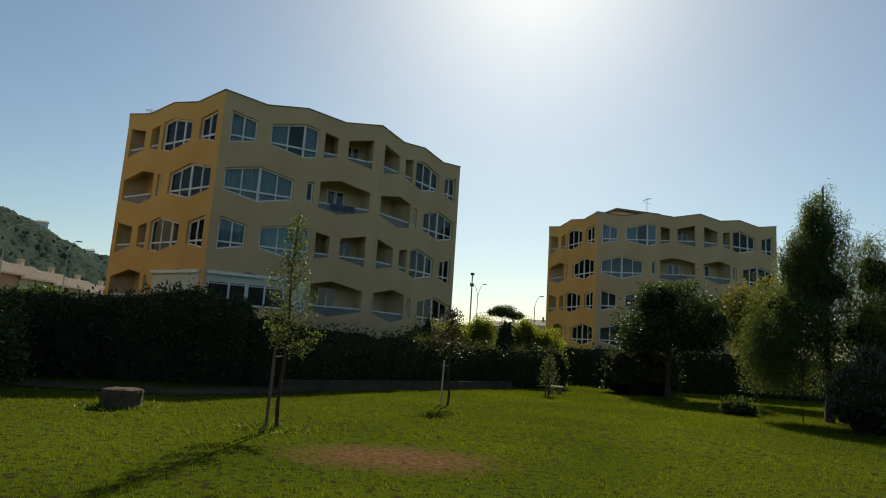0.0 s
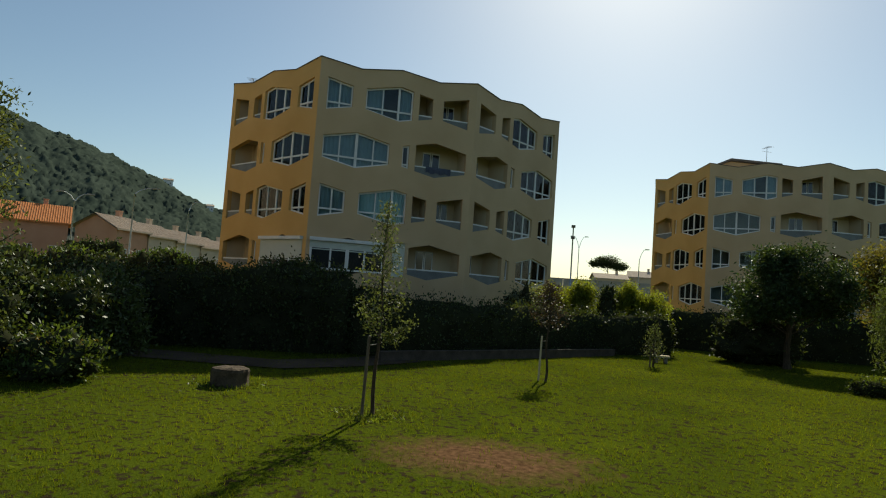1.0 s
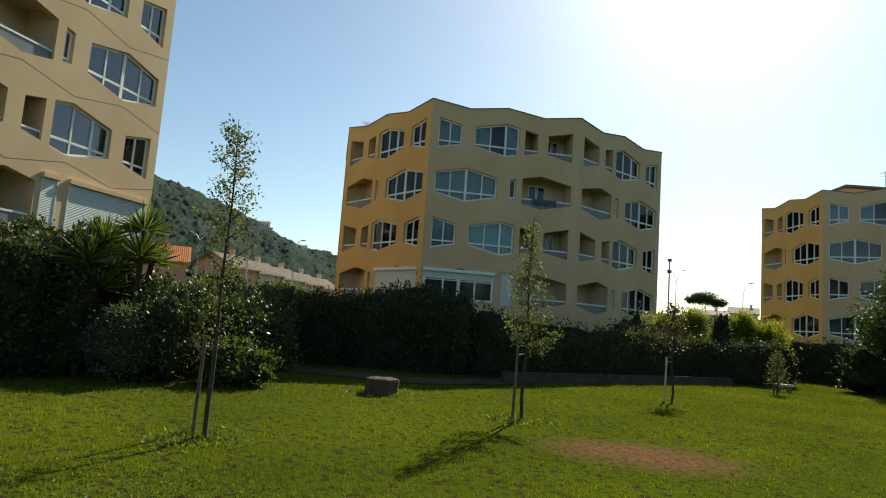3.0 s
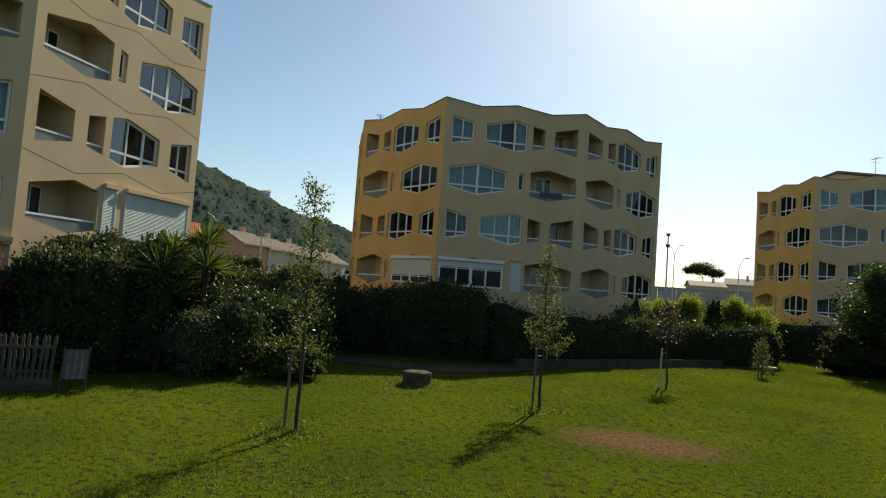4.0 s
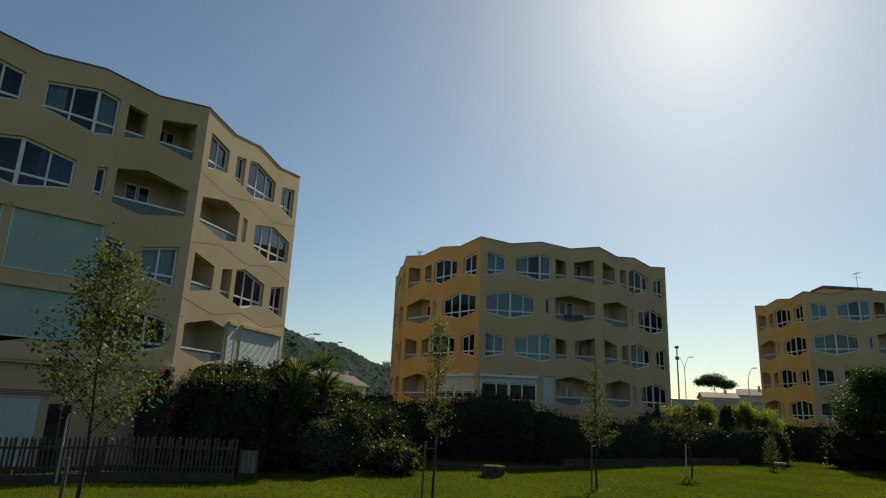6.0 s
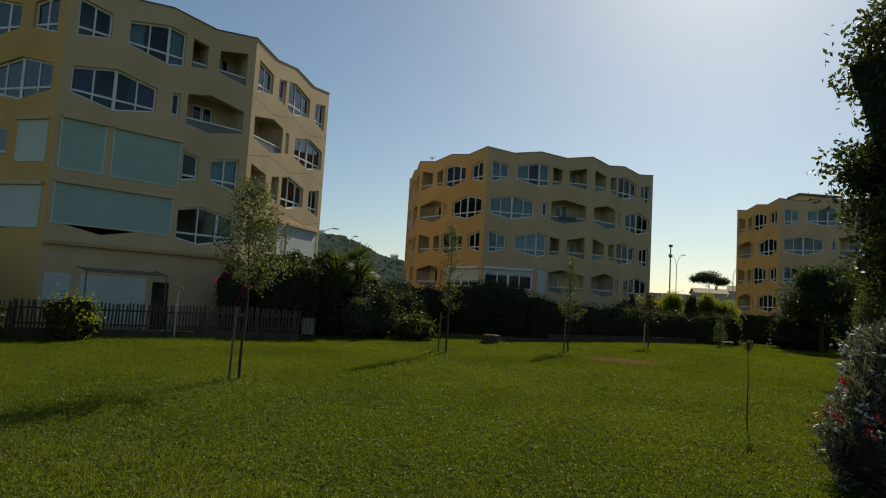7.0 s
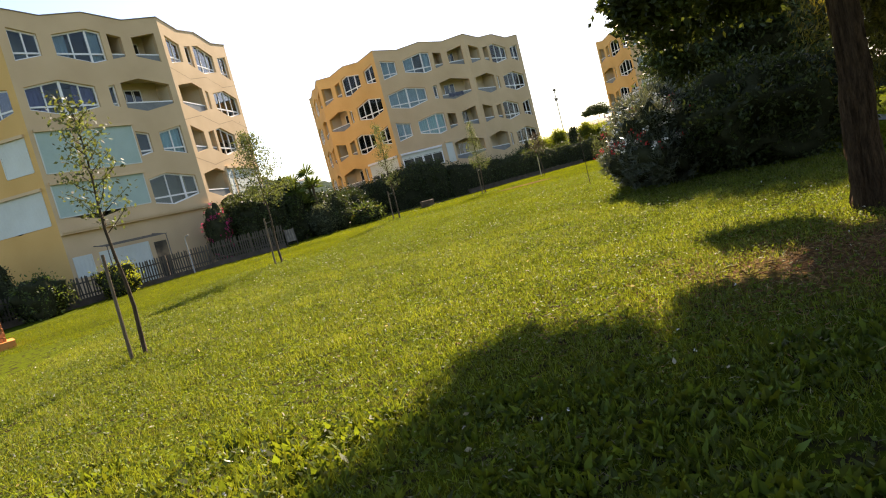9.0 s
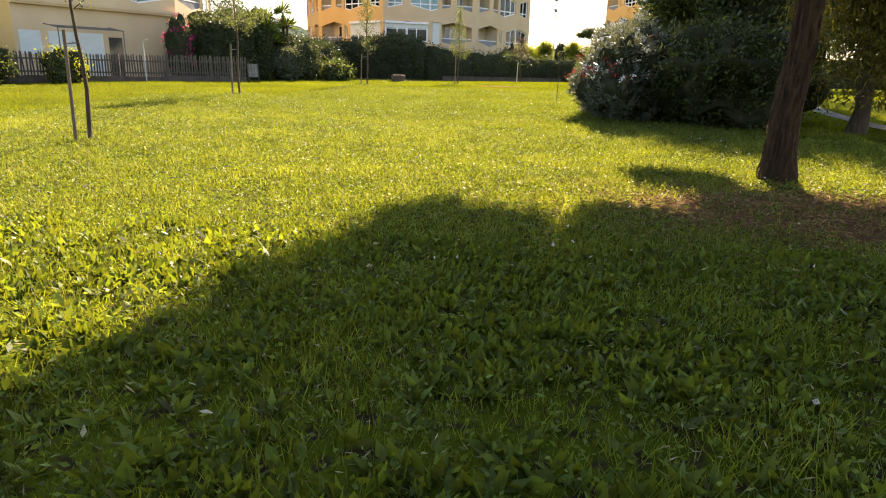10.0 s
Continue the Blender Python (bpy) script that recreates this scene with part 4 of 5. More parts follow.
def row_house(x, y, turn, width, depth, eaves, rise, wall, tiles, label, kind_name="row_house", windows=3, base=0.3):
    """A tiled house; its front looks along -y before turning."""
    root = tagged(new(kind_name), label, "house", "houses by the hill")
    root.matrix_basis = pose(x, y, base, 0, 0, turn)
    w = Pile()
    w.box(-width / 2, 0, 0, width / 2, depth, eaves)
    for s in (-width / 2, width / 2):
        w.quad((s, 0, eaves), (s, depth, eaves), (s, depth / 2, eaves + rise))
    put("wall", w.mesh("wall", wall), root)
    r = Pile()
    o, t = 0.45, 0.16
    a, b = (-width / 2 - o, width / 2 + o)
    for lift in (0, t):
        r.quad((a, -o, eaves - 0.2 + lift), (b, -o, eaves - 0.2 + lift), (b, depth / 2, eaves + rise + lift), (a, depth / 2, eaves + rise + lift))
        r.quad((b, depth + o, eaves - 0.2 + lift), (a, depth + o, eaves - 0.2 + lift), (a, depth / 2, eaves + rise + lift), (b, depth / 2, eaves + rise + lift))
    ribs = Pile()
    r.box(a, -o - 0.02, eaves - 0.24, b, -o + 0.08, eaves - 0.02)
    for k in range(int((b - a) / 0.3)):
        u = a + 0.15 + k * 0.3
        ribs.tube([(u, -o, eaves - 0.2 + t), (u, depth / 2, eaves + rise + t)], 0.055, 5)
    roof = put("roof", r.mesh("roof", tiles), root)
    put("tile_ribbing", ribs.mesh("tile_ribbing", tiles), roof, kind="stuff")
    c = Pile()
    c.box(width * 0.22, depth * 0.55, eaves + rise * 0.4, width * 0.22 + 0.6, depth * 0.55 + 0.6, eaves + rise + 0.9)
    c.box(width * 0.22 - 0.06, depth * 0.55 - 0.06, eaves + rise + 0.9, width * 0.22 + 0.66, depth * 0.55 + 0.66, eaves + rise + 1.0)
    put("chimney", c.mesh("chimney", wall), roof)
    for level in range(2):
        for k in range(windows):
            u = -width / 2 + width * (k + 0.5) / windows
            z = 0.9 + level * 2.7
            f = Pile()
            f.box(u - 0.55, -0.05, z, u - 0.47, 0.02, z + 1.3).box(u + 0.47, -0.05, z, u + 0.55, 0.02, z + 1.3).box(u - 0.55, -0.05, z - 0.06, u + 0.55, 0.02, z).box(u - 0.55, -0.05, z + 1.3, u + 0.55, 0.02, z + 1.38).box(u - 0.03, -0.05, z, u + 0.03, 0.02, z + 1.3)
            win = put("window", f.mesh("window", WHITE), root)
            g = Pile()
            g.box(u - 0.47, -0.02, z, u + 0.47, 0.01, z + 1.3)
            put("pane", g.mesh("pane", DARKGLASS), win)
    return root


row_house(-71.9, 76.8, 40, 12.5, 9, 8.3, 2.6, PINKWALL, surface("orange_roof_tiles", (0.48, 0.16, 0.05), (0.62, 0.26, 0.10), 2, 20, 0.9, 0.3), "salmon villa with an orange tiled roof", "villa", 4)
for k in range(5):
    row_house(-52.3 + 0.22 * k, 74.4 + 6.3 * k, 88, 6.0, 6, 7.5 - 0.3 * k, 1.6, PINKWALL if k < 1 else HOUSEWALL, PALETILE, "salmon terraced house with a pale tiled roof" if k < 1 else "cream terraced house with a pale tiled roof", "row_house", 2)
row_house(26.5, 170, -10, 6.5, 7, 9.3, 1.5, HOUSEWALL, PALETILE, "far cream house with a pale tiled roof", "far_house", 3)
row_house(18.6, 165, 5, 8, 8, 8.3, 1.2, HOUSEWALL, PALETILE, "far cream house with a low pale roof", "far_house", 3)
for az, r, width in ((-33.1, 598, 8.0), (-22.6, 590, 7.0), (-29.6, 560, 5.5)):
    row_house(r * math.sin(radians(az)), r * math.cos(radians(az)), -az, width, 7, 7.0, 1.4, WHITE, PALETILE, "small white villa among the trees on the hill", "hill_villa", 2, hill_height(az, r))
w = Pile()
for k in range(9):
    w.box(1.5 + k * 3.4, 125, 0, 1.5 + k * 3.4 + 3.36, 125.4, 6.6)
w.box(1.4, 124.9, 6.6, 32.2, 125.5, 6.75)
put("boundary_wall", w.mesh("boundary_wall", CONCRETE), None, None, "long pale concrete wall beyond the hedges", "wall", kind="structure")


def far_flats():
    """A pale block with long balconies, behind the near apartment block."""
    root = tagged(new("balcony_block"), "pale apartment block with long white balconies", "apartment building")
    root.matrix_basis = pose(-62, 24, 0.3, 0, 0, 40)
    w = Pile()
    w.box(-14, 0, 0, 14, 12, 15.0)
    put("wall", w.mesh("wall", HOUSEWALL), root)
    for k in range(5):
        z = 0.2 + k * 2.95
        b = Pile()
        b.box(-14, -1.6, z, 14, 0, z + 0.18)
        bal = put("balcony", b.mesh("balcony", WHITE), root)
        r = Pile()
        r.box(-14, -1.6, z + 0.18, 14, -1.52, z + 1.1)
        put("parapet", r.mesh("parapet", WHITE), bal)
        for j in range(6):
            u = -12.2 + j * 4.6
            g = Pile()
            g.box(u, -0.02, z + 0.2, u + 2.2, 0.02, z + 2.3)
            put("window", g.mesh("window", DARKGLASS), root)
    for u in (-14, -7, 0, 7, 13.8):
        c = Pile()
        c.box(u, -1.58, 0, u + 0.25, -1.3, 15)
        put("pillar", c.mesh("pillar", HOUSEWALL), root)
    r = Pile()
    r.box(-14.4, -1.8, 15, 14.4, 12.4, 15.35)
    put("roof", r.mesh("roof", TILE), root)


far_flats()


# ---- street lamps and aerials ----
GALVANISED = surface("galvanised_steel", (0.42, 0.43, 0.44), (0.55, 0.56, 0.57), 3, 40, 0.5, 0.03, 0.3)


def street_lamp(x, y, top, arms, turn, label, spread=1.5, base=0.4, rise=0.75):
    root = tagged(new("street_lamp"), label, "street lamp", "street lamps")
    root.matrix_basis = pose(x, y, base, 0, 0, turn)
    h = top - base
    p = Pile()
    p.tube([(0, 0, 0), (0, 0, h * 0.5), (0, 0, h - rise + 0.05)], [0.11, 0.085, 0.06], 10)
    put("pole", p.mesh("pole", GALVANISED, True), root)
    for s in arms:
        a = Pile()
        a.tube([(0, 0, h - rise), (s * spread * 0.35, 0, h - rise * 0.4), (s * spread * 0.8, 0, h - rise * 0.03), (s * spread, 0, h)], [0.05, 0.045, 0.04, 0.04], 8)
        arm = put("arm", a.mesh("arm", GALVANISED, True), root)
        q = Pile()
        x0, x1 = sorted((s * spread, s * (spread + min(0.8, 0.3 + 0.4 * spread))))
        q.prism([(x0, h - 0.06), (x1, h - 0.02), (x1, h + 0.08), (x0, h + 0.10)], -0.16, 0.16)
        put("lantern", q.mesh("lantern", CONCRETE), arm)


street_lamp(7.1, 117, 14.3, (-1, 1), 0, "grey twin-armed street lamp beyond the hedge", 0.95, rise=2.2)
street_lamp(15.3, 100, 11.2, (1,), -10, "grey single-armed street lamp", 0.8, rise=1.7)
street_lamp(-40.1, 56.9, 11.1, (1,), 40, "pale single-armed street lamp before the terraced houses", 1.5)
street_lamp(-41.7, 50.9, 9.4, (-1, 1), 42, "pale twin-armed street lamp before the villa", 0.9)
street_lamp(-43.6, 72.5, 11.7, (1,), 30, "pale single-armed street lamp before the terraced houses", 0.7, rise=1.2)
mast = tagged(new("camera_mast"), "tall thin grey mast with two small cameras", "mast")
mast.matrix_basis = pose(5.9, 117, 1.6)
p = Pile()
p.tube([(0, 0, 0), (0, 0, 7), (0, 0, 14.6)], [0.17, 0.14, 0.11], 10)
put("pole", p.mesh("pole", METAL, True), mast)
for z in (12.4, 14.5):
    p = Pile()
    p.box(-0.35, -0.3, z - 0.2, 0.35, 0.3, z + 0.25).box(-0.12, -0.5, z - 0.1, 0.12, -0.3, z + 0.12)
    put("camera_housing", p.mesh("camera_housing", COPING), mast)


def aerial(block, u, v, z, tall):
    p = Pile()
    p.tube([(0, 0, -0.6), (0, 0, tall)], 0.025, 6)
    for k in range(5):
        p.tube([(-0.35 + 0.05 * k, -0.5 + k * 0.25, tall - 0.1), (0.35 - 0.05 * k, -0.5 + k * 0.25, tall - 0.1)], 0.012, 5)
    p.tube([(0, -0.6, tall - 0.1), (0, 0.6, tall - 0.1)], 0.015, 5)
    p.tube([(-0.5, 0, tall - 0.45), (0.5, 0, tall - 0.45)], 0.012, 5)
    put("aerial", p.mesh("aerial", METAL), block, pose(u, v, z, 0, 0, 20))


aerial(block_b, 6.4, 5.0, -0.3, 2.9)
aerial(block_a, -7.0, 6.0, -0.3, 0.9)
p = Pile()
p.prism([(1.3, -0.62), (6.0, -0.62), (6.0, 0.38), (2.1, 0.78), (1.3, 0.50)], 3.2, 9.0)
housing = put("lift_housing", p.mesh("lift_housing", PLASTER), block_b, pose(0, 0, 0, 0, 0, -8.5))
p = Pile()
p.prism([(0.9, 0.36), (2.1, 0.80), (6.4, 0.40), (6.4, 0.56), (2.1, 0.98), (0.9, 0.52)], 2.8, 9.4)
put("roof", p.mesh("roof", COPING), housing, None, "dark sloping roof")
p = Pile()
p.tube([(0, 0, 0), (0, 0, 0.5)], 0.14, 10)
put("vent", p.mesh("vent", METAL), block_a, pose(5.2, 8.0, -0.3))

# ---- ground storey of the near block ----
FACE_C = pose(0, 0, 0, 0, 0, 62.2)
STEP = 15.83
hang_shutter("garage_shutter", block_c, FACE_C, "garage", 1.7, 4.6, 0.5 - STEP, 2.7 - STEP, "closed white slatted garage shutter")
# Flat dark panel stands for the unlit inside of an open doorway.
p = Pile()
p.box(4.95, -0.02, 0.3 - STEP, 5.75, 0.01, 2.55 - STEP)
put("doorway", p.mesh("doorway", DARKGLASS), block_c, FACE_C, "dark panel standing for a shaded open doorway")
hang_shutter("roller_shutter", block_c, FACE_C, "low", 0.25, 1.25, 1.6 - STEP, 2.7 - STEP)
p = Pile()
for u in (1.5, 5.0):
    p.tube([(u, -1.6, 0.3 - STEP), (u, -1.6, 2.85 - STEP), (u, -0.02, 3.05 - STEP)], 0.028, 8)
for y in (-1.6, -1.1, -0.55):
    p.tube([(1.45, y, 2.85 - STEP + (1.6 + y) * 0.125), (5.05, y, 2.85 - STEP + (1.6 + y) * 0.125)], 0.022, 8)
put("awning_frame", p.mesh("awning_frame", COPING), block_c, FACE_C, "thin dark folding awning frame")
p = Pile()
p.box(0.0, -0.32, 4.02 - STEP, 9.4, 0.0, 4.16 - STEP).box(0.0, -0.26, 3.92 - STEP, 9.4, 0.0, 4.02 - STEP)
put("ledge", p.mesh("ledge", PLASTER), block_c, FACE_C, "sand-coloured ledge above the ground storey")

# ---- fence before the near block ----
def picket_fence():
    line = [Vector(q) for q in ((-24.6, -2.2), (-21.9, 1.0), (-17.6, 6.2), (-14.2, 8.3))]
    root = tagged(new("picket_fence"), "weathered grey wooden picket fence on a low concrete kerb", "fence")
    root.matrix_basis = pose(line[0].x, line[0].y, 0)
    slat = Pile()
    slat.prism([(-0.035, 0), (0.035, 0), (0.035, 1.02), (0, 1.08), (-0.035, 1.02)], -0.011, 0.011)
    slat_mesh = slat.mesh("picket", GREYWOOD)
    post = Pile()
    post.tube([(0, 0, -0.1), (0, 0, 1.35)], [0.05, 0.045], 8)
    post_mesh = post.mesh("post", DARKWOOD)
    for a, b in zip(line, line[1:]):
        d = b - a
        turn = math.degrees(math.atan2(d.y, d.x))
        z = ground_z(*((a + b) / 2))
        k = Pile()
        k.box(0, -0.09, -0.1, d.length, 0.09, 0.28)
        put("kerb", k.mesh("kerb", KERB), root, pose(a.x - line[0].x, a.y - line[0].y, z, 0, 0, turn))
        for h in (0.42, 1.0):
            r = Pile()
            r.box(0, 0.012, h + 0.0, d.length, 0.05, h + 0.07)
            put("rail", r.mesh("rail", GREYWOOD), root, pose(a.x - line[0].x, a.y - line[0].y, z, 0, 0, turn))
        n = int(d.length / 0.125)
        for i in range(n):
            q = a.lerp(b, (i + 0.5) / n)
            put("picket", slat_mesh, root, pose(q.x - line[0].x, q.y - line[0].y, z + 0.27 + 0.03 * RNG.normal() * 0.6, RNG.normal() * 1.0, RNG.normal() * 1.6, turn))
        for i in range(int(d.length / 2.2) + 1):
            q = a.lerp(b, min(1, i * 2.2 / d.length))
            put("post", post_mesh, root, pose(q.x - line[0].x - 0.05, q.y - line[0].y + 0.06, z, 0, 0, turn))


picket_fence()
p = Pile()
p.tube([(0, 0, 0), (0, 0, 1.85), (0.05, 0, 2.0), (0.25, 0, 2.05)], [0.035, 0.03, 0.03, 0.03], 8)
put("pipe_post", p.mesh("pipe_post", CONCRETE, True), None, pose(-18.2, 5.2, ground_z(-18.2, 5.2)), "pale bent pipe post before the picket fence", "post")


# ---- hedges and shrubs, far to near ----
# This first hedge is unseen, added behind the camera to block skylight.
hedge("unseen_blocker_hedge", [(-16.0, -31.0), (-6.0, -32.5), (6.0, -32.5), (16.0, -30.0)], 2.4, (4.2, 4.6, 4.8, 4.6), LEAF_DARK, 5000, 0.3, "unseen tall dark hedge added to block skylight", 23.0, rough=0.4, spread=0.2)
hedge("tall_hedge", [(-17.5, 20.0), (-14.2, 21.2), (-11.3, 22.0), (-9.0, 22.6), (-6.8, 23.6)], 2.2, (2.5, 2.45, 2.75, 3.3, 2.8), LEAF_DARK, 22000, 0.14, "tall dark clipped hedge before the apartment block", 2.0, rough=0.3, spread=0.16)
hedge("low_hedge", [(-6.8, 23.4), (-4.6, 23.8), (-2.7, 26.0), (-0.6, 28.6), (1.2, 31.0), (3.2, 32.6), (5.2, 33.6), (7.0, 34.6)], 1.5, (2.6, 2.2, 2.1, 2.1, 2.0, 1.85, 1.95, 2.0), LEAF_DARK, 12000, 0.13, "dark clipped hedge along the shaded path", 5.0, rough=0.35, spread=0.16)
hedge("far_hedge", [(6.5, 42.0), (12.0, 41.0), (20.0, 40.0), (30.0, 38.5), (38.0, 36.0)], 1.8, (2.3, 2.4, 2.5, 2.6, 3.0), LEAF_DARK, 9000, 0.17, "long dark hedge before the distant block", 9.0, rough=0.3, spread=0.18)
hedge("ivy_hedge", [(-14.1, 13.0), (-13.1, 14.4), (-12.4, 15.6), (-12.8, 17.6), (-14.2, 19.8)], 1.5, (2.6, 2.3, 2.15, 2.1, 2.2), LEAF_IVY, 24000, 0.14, "overgrown green ivy hedge with sunlit top", 13.0, rough=0.6, spread=0.24)
hedge("cypress_hedge", [(-18.8, 11.6), (-17.4, 10.9), (-14.9, 11.3)], 1.5, (3.3, 3.25, 3.2), LEAF_DARK, 22000, 0.13, "tall clipped dark cypress hedge behind the fence", 17.0, rough=0.32, spread=0.2)
shrub("shrub", -0.4, 32.6, 1.0, 1.0, 3.0, LEAF_GREY, 3400, 0.17, "silvery garden shrub with sunlit top by the path", seed=20, rough=0.6, spread=0.3, group="shrubs beside the apartment block")
shrub("shrub", 3.9, 34.6, 0.42, 0.42, 3.5, LEAF_DARK, 2400, 0.15, "dark upright garden shrub by the path", seed=22, rough=0.5, spread=0.16, group="shrubs beside the apartment block")
shrub("mound_shrub", -18.0, 13.0, 1.9, 1.6, 4.3, LEAF_DARK, 5200, 0.13, "rounded dark evergreen shrub behind the cypress hedge", seed=31)
shrub("loquat_shrub", -15.82, 13.5, 1.2, 1.1, 4.1, LEAF_IVY, 2600, 0.24, "tall broad-leaved green shrub beside the yuccas", seed=33, width=0.42)
shrub("grey_shrub", -12.99, 12.14, 0.9, 0.8, 1.9, LEAF_GREY, 5200, 0.075, "silver-green shrub at the lawn's edge", seed=35)
shrub("climbing_shrub", -12.43, 12.93, 0.8, 0.75, 2.3, LEAF_IVY, 4200, 0.11, "trailing green shrub spilling over the hedge", seed=37, rough=0.6, spread=0.22)
shrub("flowering_shrub", -10.6, 13.4, 0.9, 0.7, 1.1, LEAF_MID, 2600, 0.12, "low yellow-green flowering shrub at the lawn's edge", seed=39, rough=0.5, spread=0.18, flowers=((LEAF_RUST, 60, "dry rusty flower heads", 3.0),))
shrub("strap_leaved_plant", -12.31, 14.51, 0.5, 0.45, 0.8, LEAF_MID, 700, 0.45, "clump of strap-leaved green plants", seed=41, width=0.09, lean=(0, 0, 1.2))
shrub("bougainvillea", -18.7, 9.6, 0.8, 0.7, 3.5, LEAF_DARK, 1500, 0.12, "climbing bougainvillea with magenta bracts at the wall", "climber", seed=43, flowers=((PETAL_MAGENTA, 260, "magenta bracts", 7.0),))
shrub("fence_shrub", -22.3, -0.6, 1.3, 0.9, 1.9, LEAF_MID, 3000, 0.13, "leafy green shrub growing through the fence", seed=45, rough=0.55, spread=0.2)
shrub("fence_shrub", -20.2, 2.0, 0.9, 0.7, 1.55, LEAF_LIME, 2200, 0.12, "yellow-green shrub growing over the fence", seed=46, rough=0.55, spread=0.2)
shrub("fence_shrub", -24.8, -2.2, 1.4, 1.1, 2.2, LEAF_DARK, 2600, 0.13, "dark leafy shrub at the fence", seed=47, rough=0.55, spread=0.2)
shrub("evergreen_bush", -26.0, 0.5, 1.1, 1.1, 3.6, LEAF_DARK, 2200, 0.14, "dark evergreen bush against the block", seed=48)
shrub("dark_bush", 17.6, 22.3, 2.0, 1.6, 2.0, LEAF_DARK, 4000, 0.14, "dark evergreen bush below the pepper trees", seed=57)
shrub("dark_oleander", 14.1, 19.7, 1.4, 1.4, 2.5, LEAF_OLEANDER, 5200, 0.17, "dark shaded oleander bush without blossoms at the lawn's edge", "oleander", seed=59, width=0.17, lean=(0, 0, 0.7), rough=0.45, spread=0.16)
shrub("low_bush", 11.9, 24.4, 0.6, 0.6, 0.55, LEAF_MID, 900, 0.10, "small low green bush on the lawn", seed=49)
for k, (x, y, r, h) in enumerate(((-31.5, 33.4, 2.3, 3.4), (-28.9, 35.3, 2.0, 3.4), (-26.9, 37.2, 2.2, 3.3), (-24.9, 38.2, 1.7, 3.7), (-22.6, 39.6, 2.0, 3.2), (-20.3, 40.9, 1.8, 3.4), (-34.0, 44.0, 2.6, 4.6), (-29.5, 47.0, 2.4, 4.4))):
    shrub("garden_bush", x, y, r, r * 0.85, h, (LEAF_COOL, LEAF_MID, LEAF_DARK)[k % 3], 3000, 0.26, "dark evergreen bush before the terraced houses" if k % 3 == 2 else "broad green bush before the terraced houses", seed=60 + k, rough=0.5, spread=0.22, group="bushes before the houses")


def yucca(x, y, height, size, heads, label):
    root = tagged(new("yucca"), label, "yucca", "yuccas")
    root.matrix_basis = pose(x, y, ground_z(x, y))
    for k in range(heads):
        a, h = k * 2.3 + x, height * (1 - 0.2 * k)
        top = Vector((0.3 * math.cos(a) * (k > 0), 0.3 * math.sin(a) * (k > 0), h - size * 0.5))
        s = Pile()
        s.tube([(0, 0, 0), top * 0.5, top], [0.10, 0.08, 0.07], 8)
        stem = put("stem", s.mesh("stem", BARK, True), root)
        n = 150
        d = unit(n)
        d[:, 2] = np.abs(d[:, 2]) * 1.1 - 0.25
        d /= np.linalg.norm(d, axis=1, keepdims=True)
        put("rosette", leaf_mesh("rosette", np.tile(np.array(top), (n, 1)) + d * 0.05, size, 0.055, LEAF_MID, (0, 0, 0), d), stem)


shrub("evergreen_shrub", -15.14, 12.25, 1.15, 1.0, 3.6, LEAF_IVY, 3600, 0.17, "tall dense evergreen shrub below the yuccas", seed=71, rough=0.4)
shrub("evergreen_shrub", -16.72, 12.25, 1.25, 1.0, 3.9, LEAF_IVY, 3600, 0.18, "tall dense evergreen shrub behind the fence", seed=72, rough=0.4)
yucca(-13.84, 13.16, 4.35, 0.75, 3, "tall green yucca with spiky rosettes")
yucca(-14.8, 12.82, 4.0, 0.75, 2, "tall green yucca with spiky rosettes")
yucca(-14.46, 12.03, 3.4, 0.85, 2, "spiky green yucca in the hedge")
yucca(-13.44, 12.71, 3.6, 0.75, 1, "spiky green yucca in the hedge")

# ---- trees ----
tree("umbrella_pine", 25.2, 239, 16.6, 0.45, (((-3.4, 0, 15.7), (3.3, 3, 0.9)), ((3.8, 0, 15.0), (3.4, 3, 0.9)), ((0, 0, 17.0), (4.6, 4, 1.6)), ((0.8, 0, 15.6), (5.4, 3, 1.0))), 170, 60, 0.6, LEAF_DARK, "far umbrella pine with a flat dark crown", clump=0.55, category="pine", fork=0.75)
for k, (x, y, h, r) in enumerate(((0.6, 33.9, 3.2, 1.1), (2.4, 34.9, 3.6, 1.2), (4.9, 36.0, 3.6, 1.1), (6.3, 36.2, 3.3, 1.3))):
    tree("young_bamboo", x, y, h, 0.05, (((0, 0, h * 0.66), (r, r * 0.9, h * 0.36)), ((0.3, 0, h * 0.88), (r * 0.6, r * 0.5, h * 0.18)), ((-0.5, 0, h * 0.78), (r * 0.6, r * 0.6, h * 0.2))), 75, 100, 0.19, LEAF_LIME, "feathery yellow-green bamboo clump lit from behind", width=0.24, clump=0.30, group="bamboo between the blocks", seed=30 + k, category="bamboo", droop=0.3, low=0.4)
tree("round_tree", 12.1, 32.4, 4.9, 0.16, (((0.3, 0, 4.4), (1.9, 1.8, 1.4)), ((-1.2, 0, 3.3), (1.5, 1.5, 1.1)), ((1.5, 0, 3.5), (1.3, 1.4, 1.1)), ((-0.6, 0.2, 4.9), (0.9, 0.9, 0.7))), 130, 200, 0.21, LEAF_COOL, "round leafy green tree before the distant block", clump=0.36, seed=3)
# Bush added to darken the shaded foot of the round tree.
shrub("dark_bush", 11.2, 34.0, 2.0, 1.5, 2.3, LEAF_DARK, 3000, 0.16, "dark bush added for the shade below the round tree", seed=58, rough=0.5, spread=0.2)
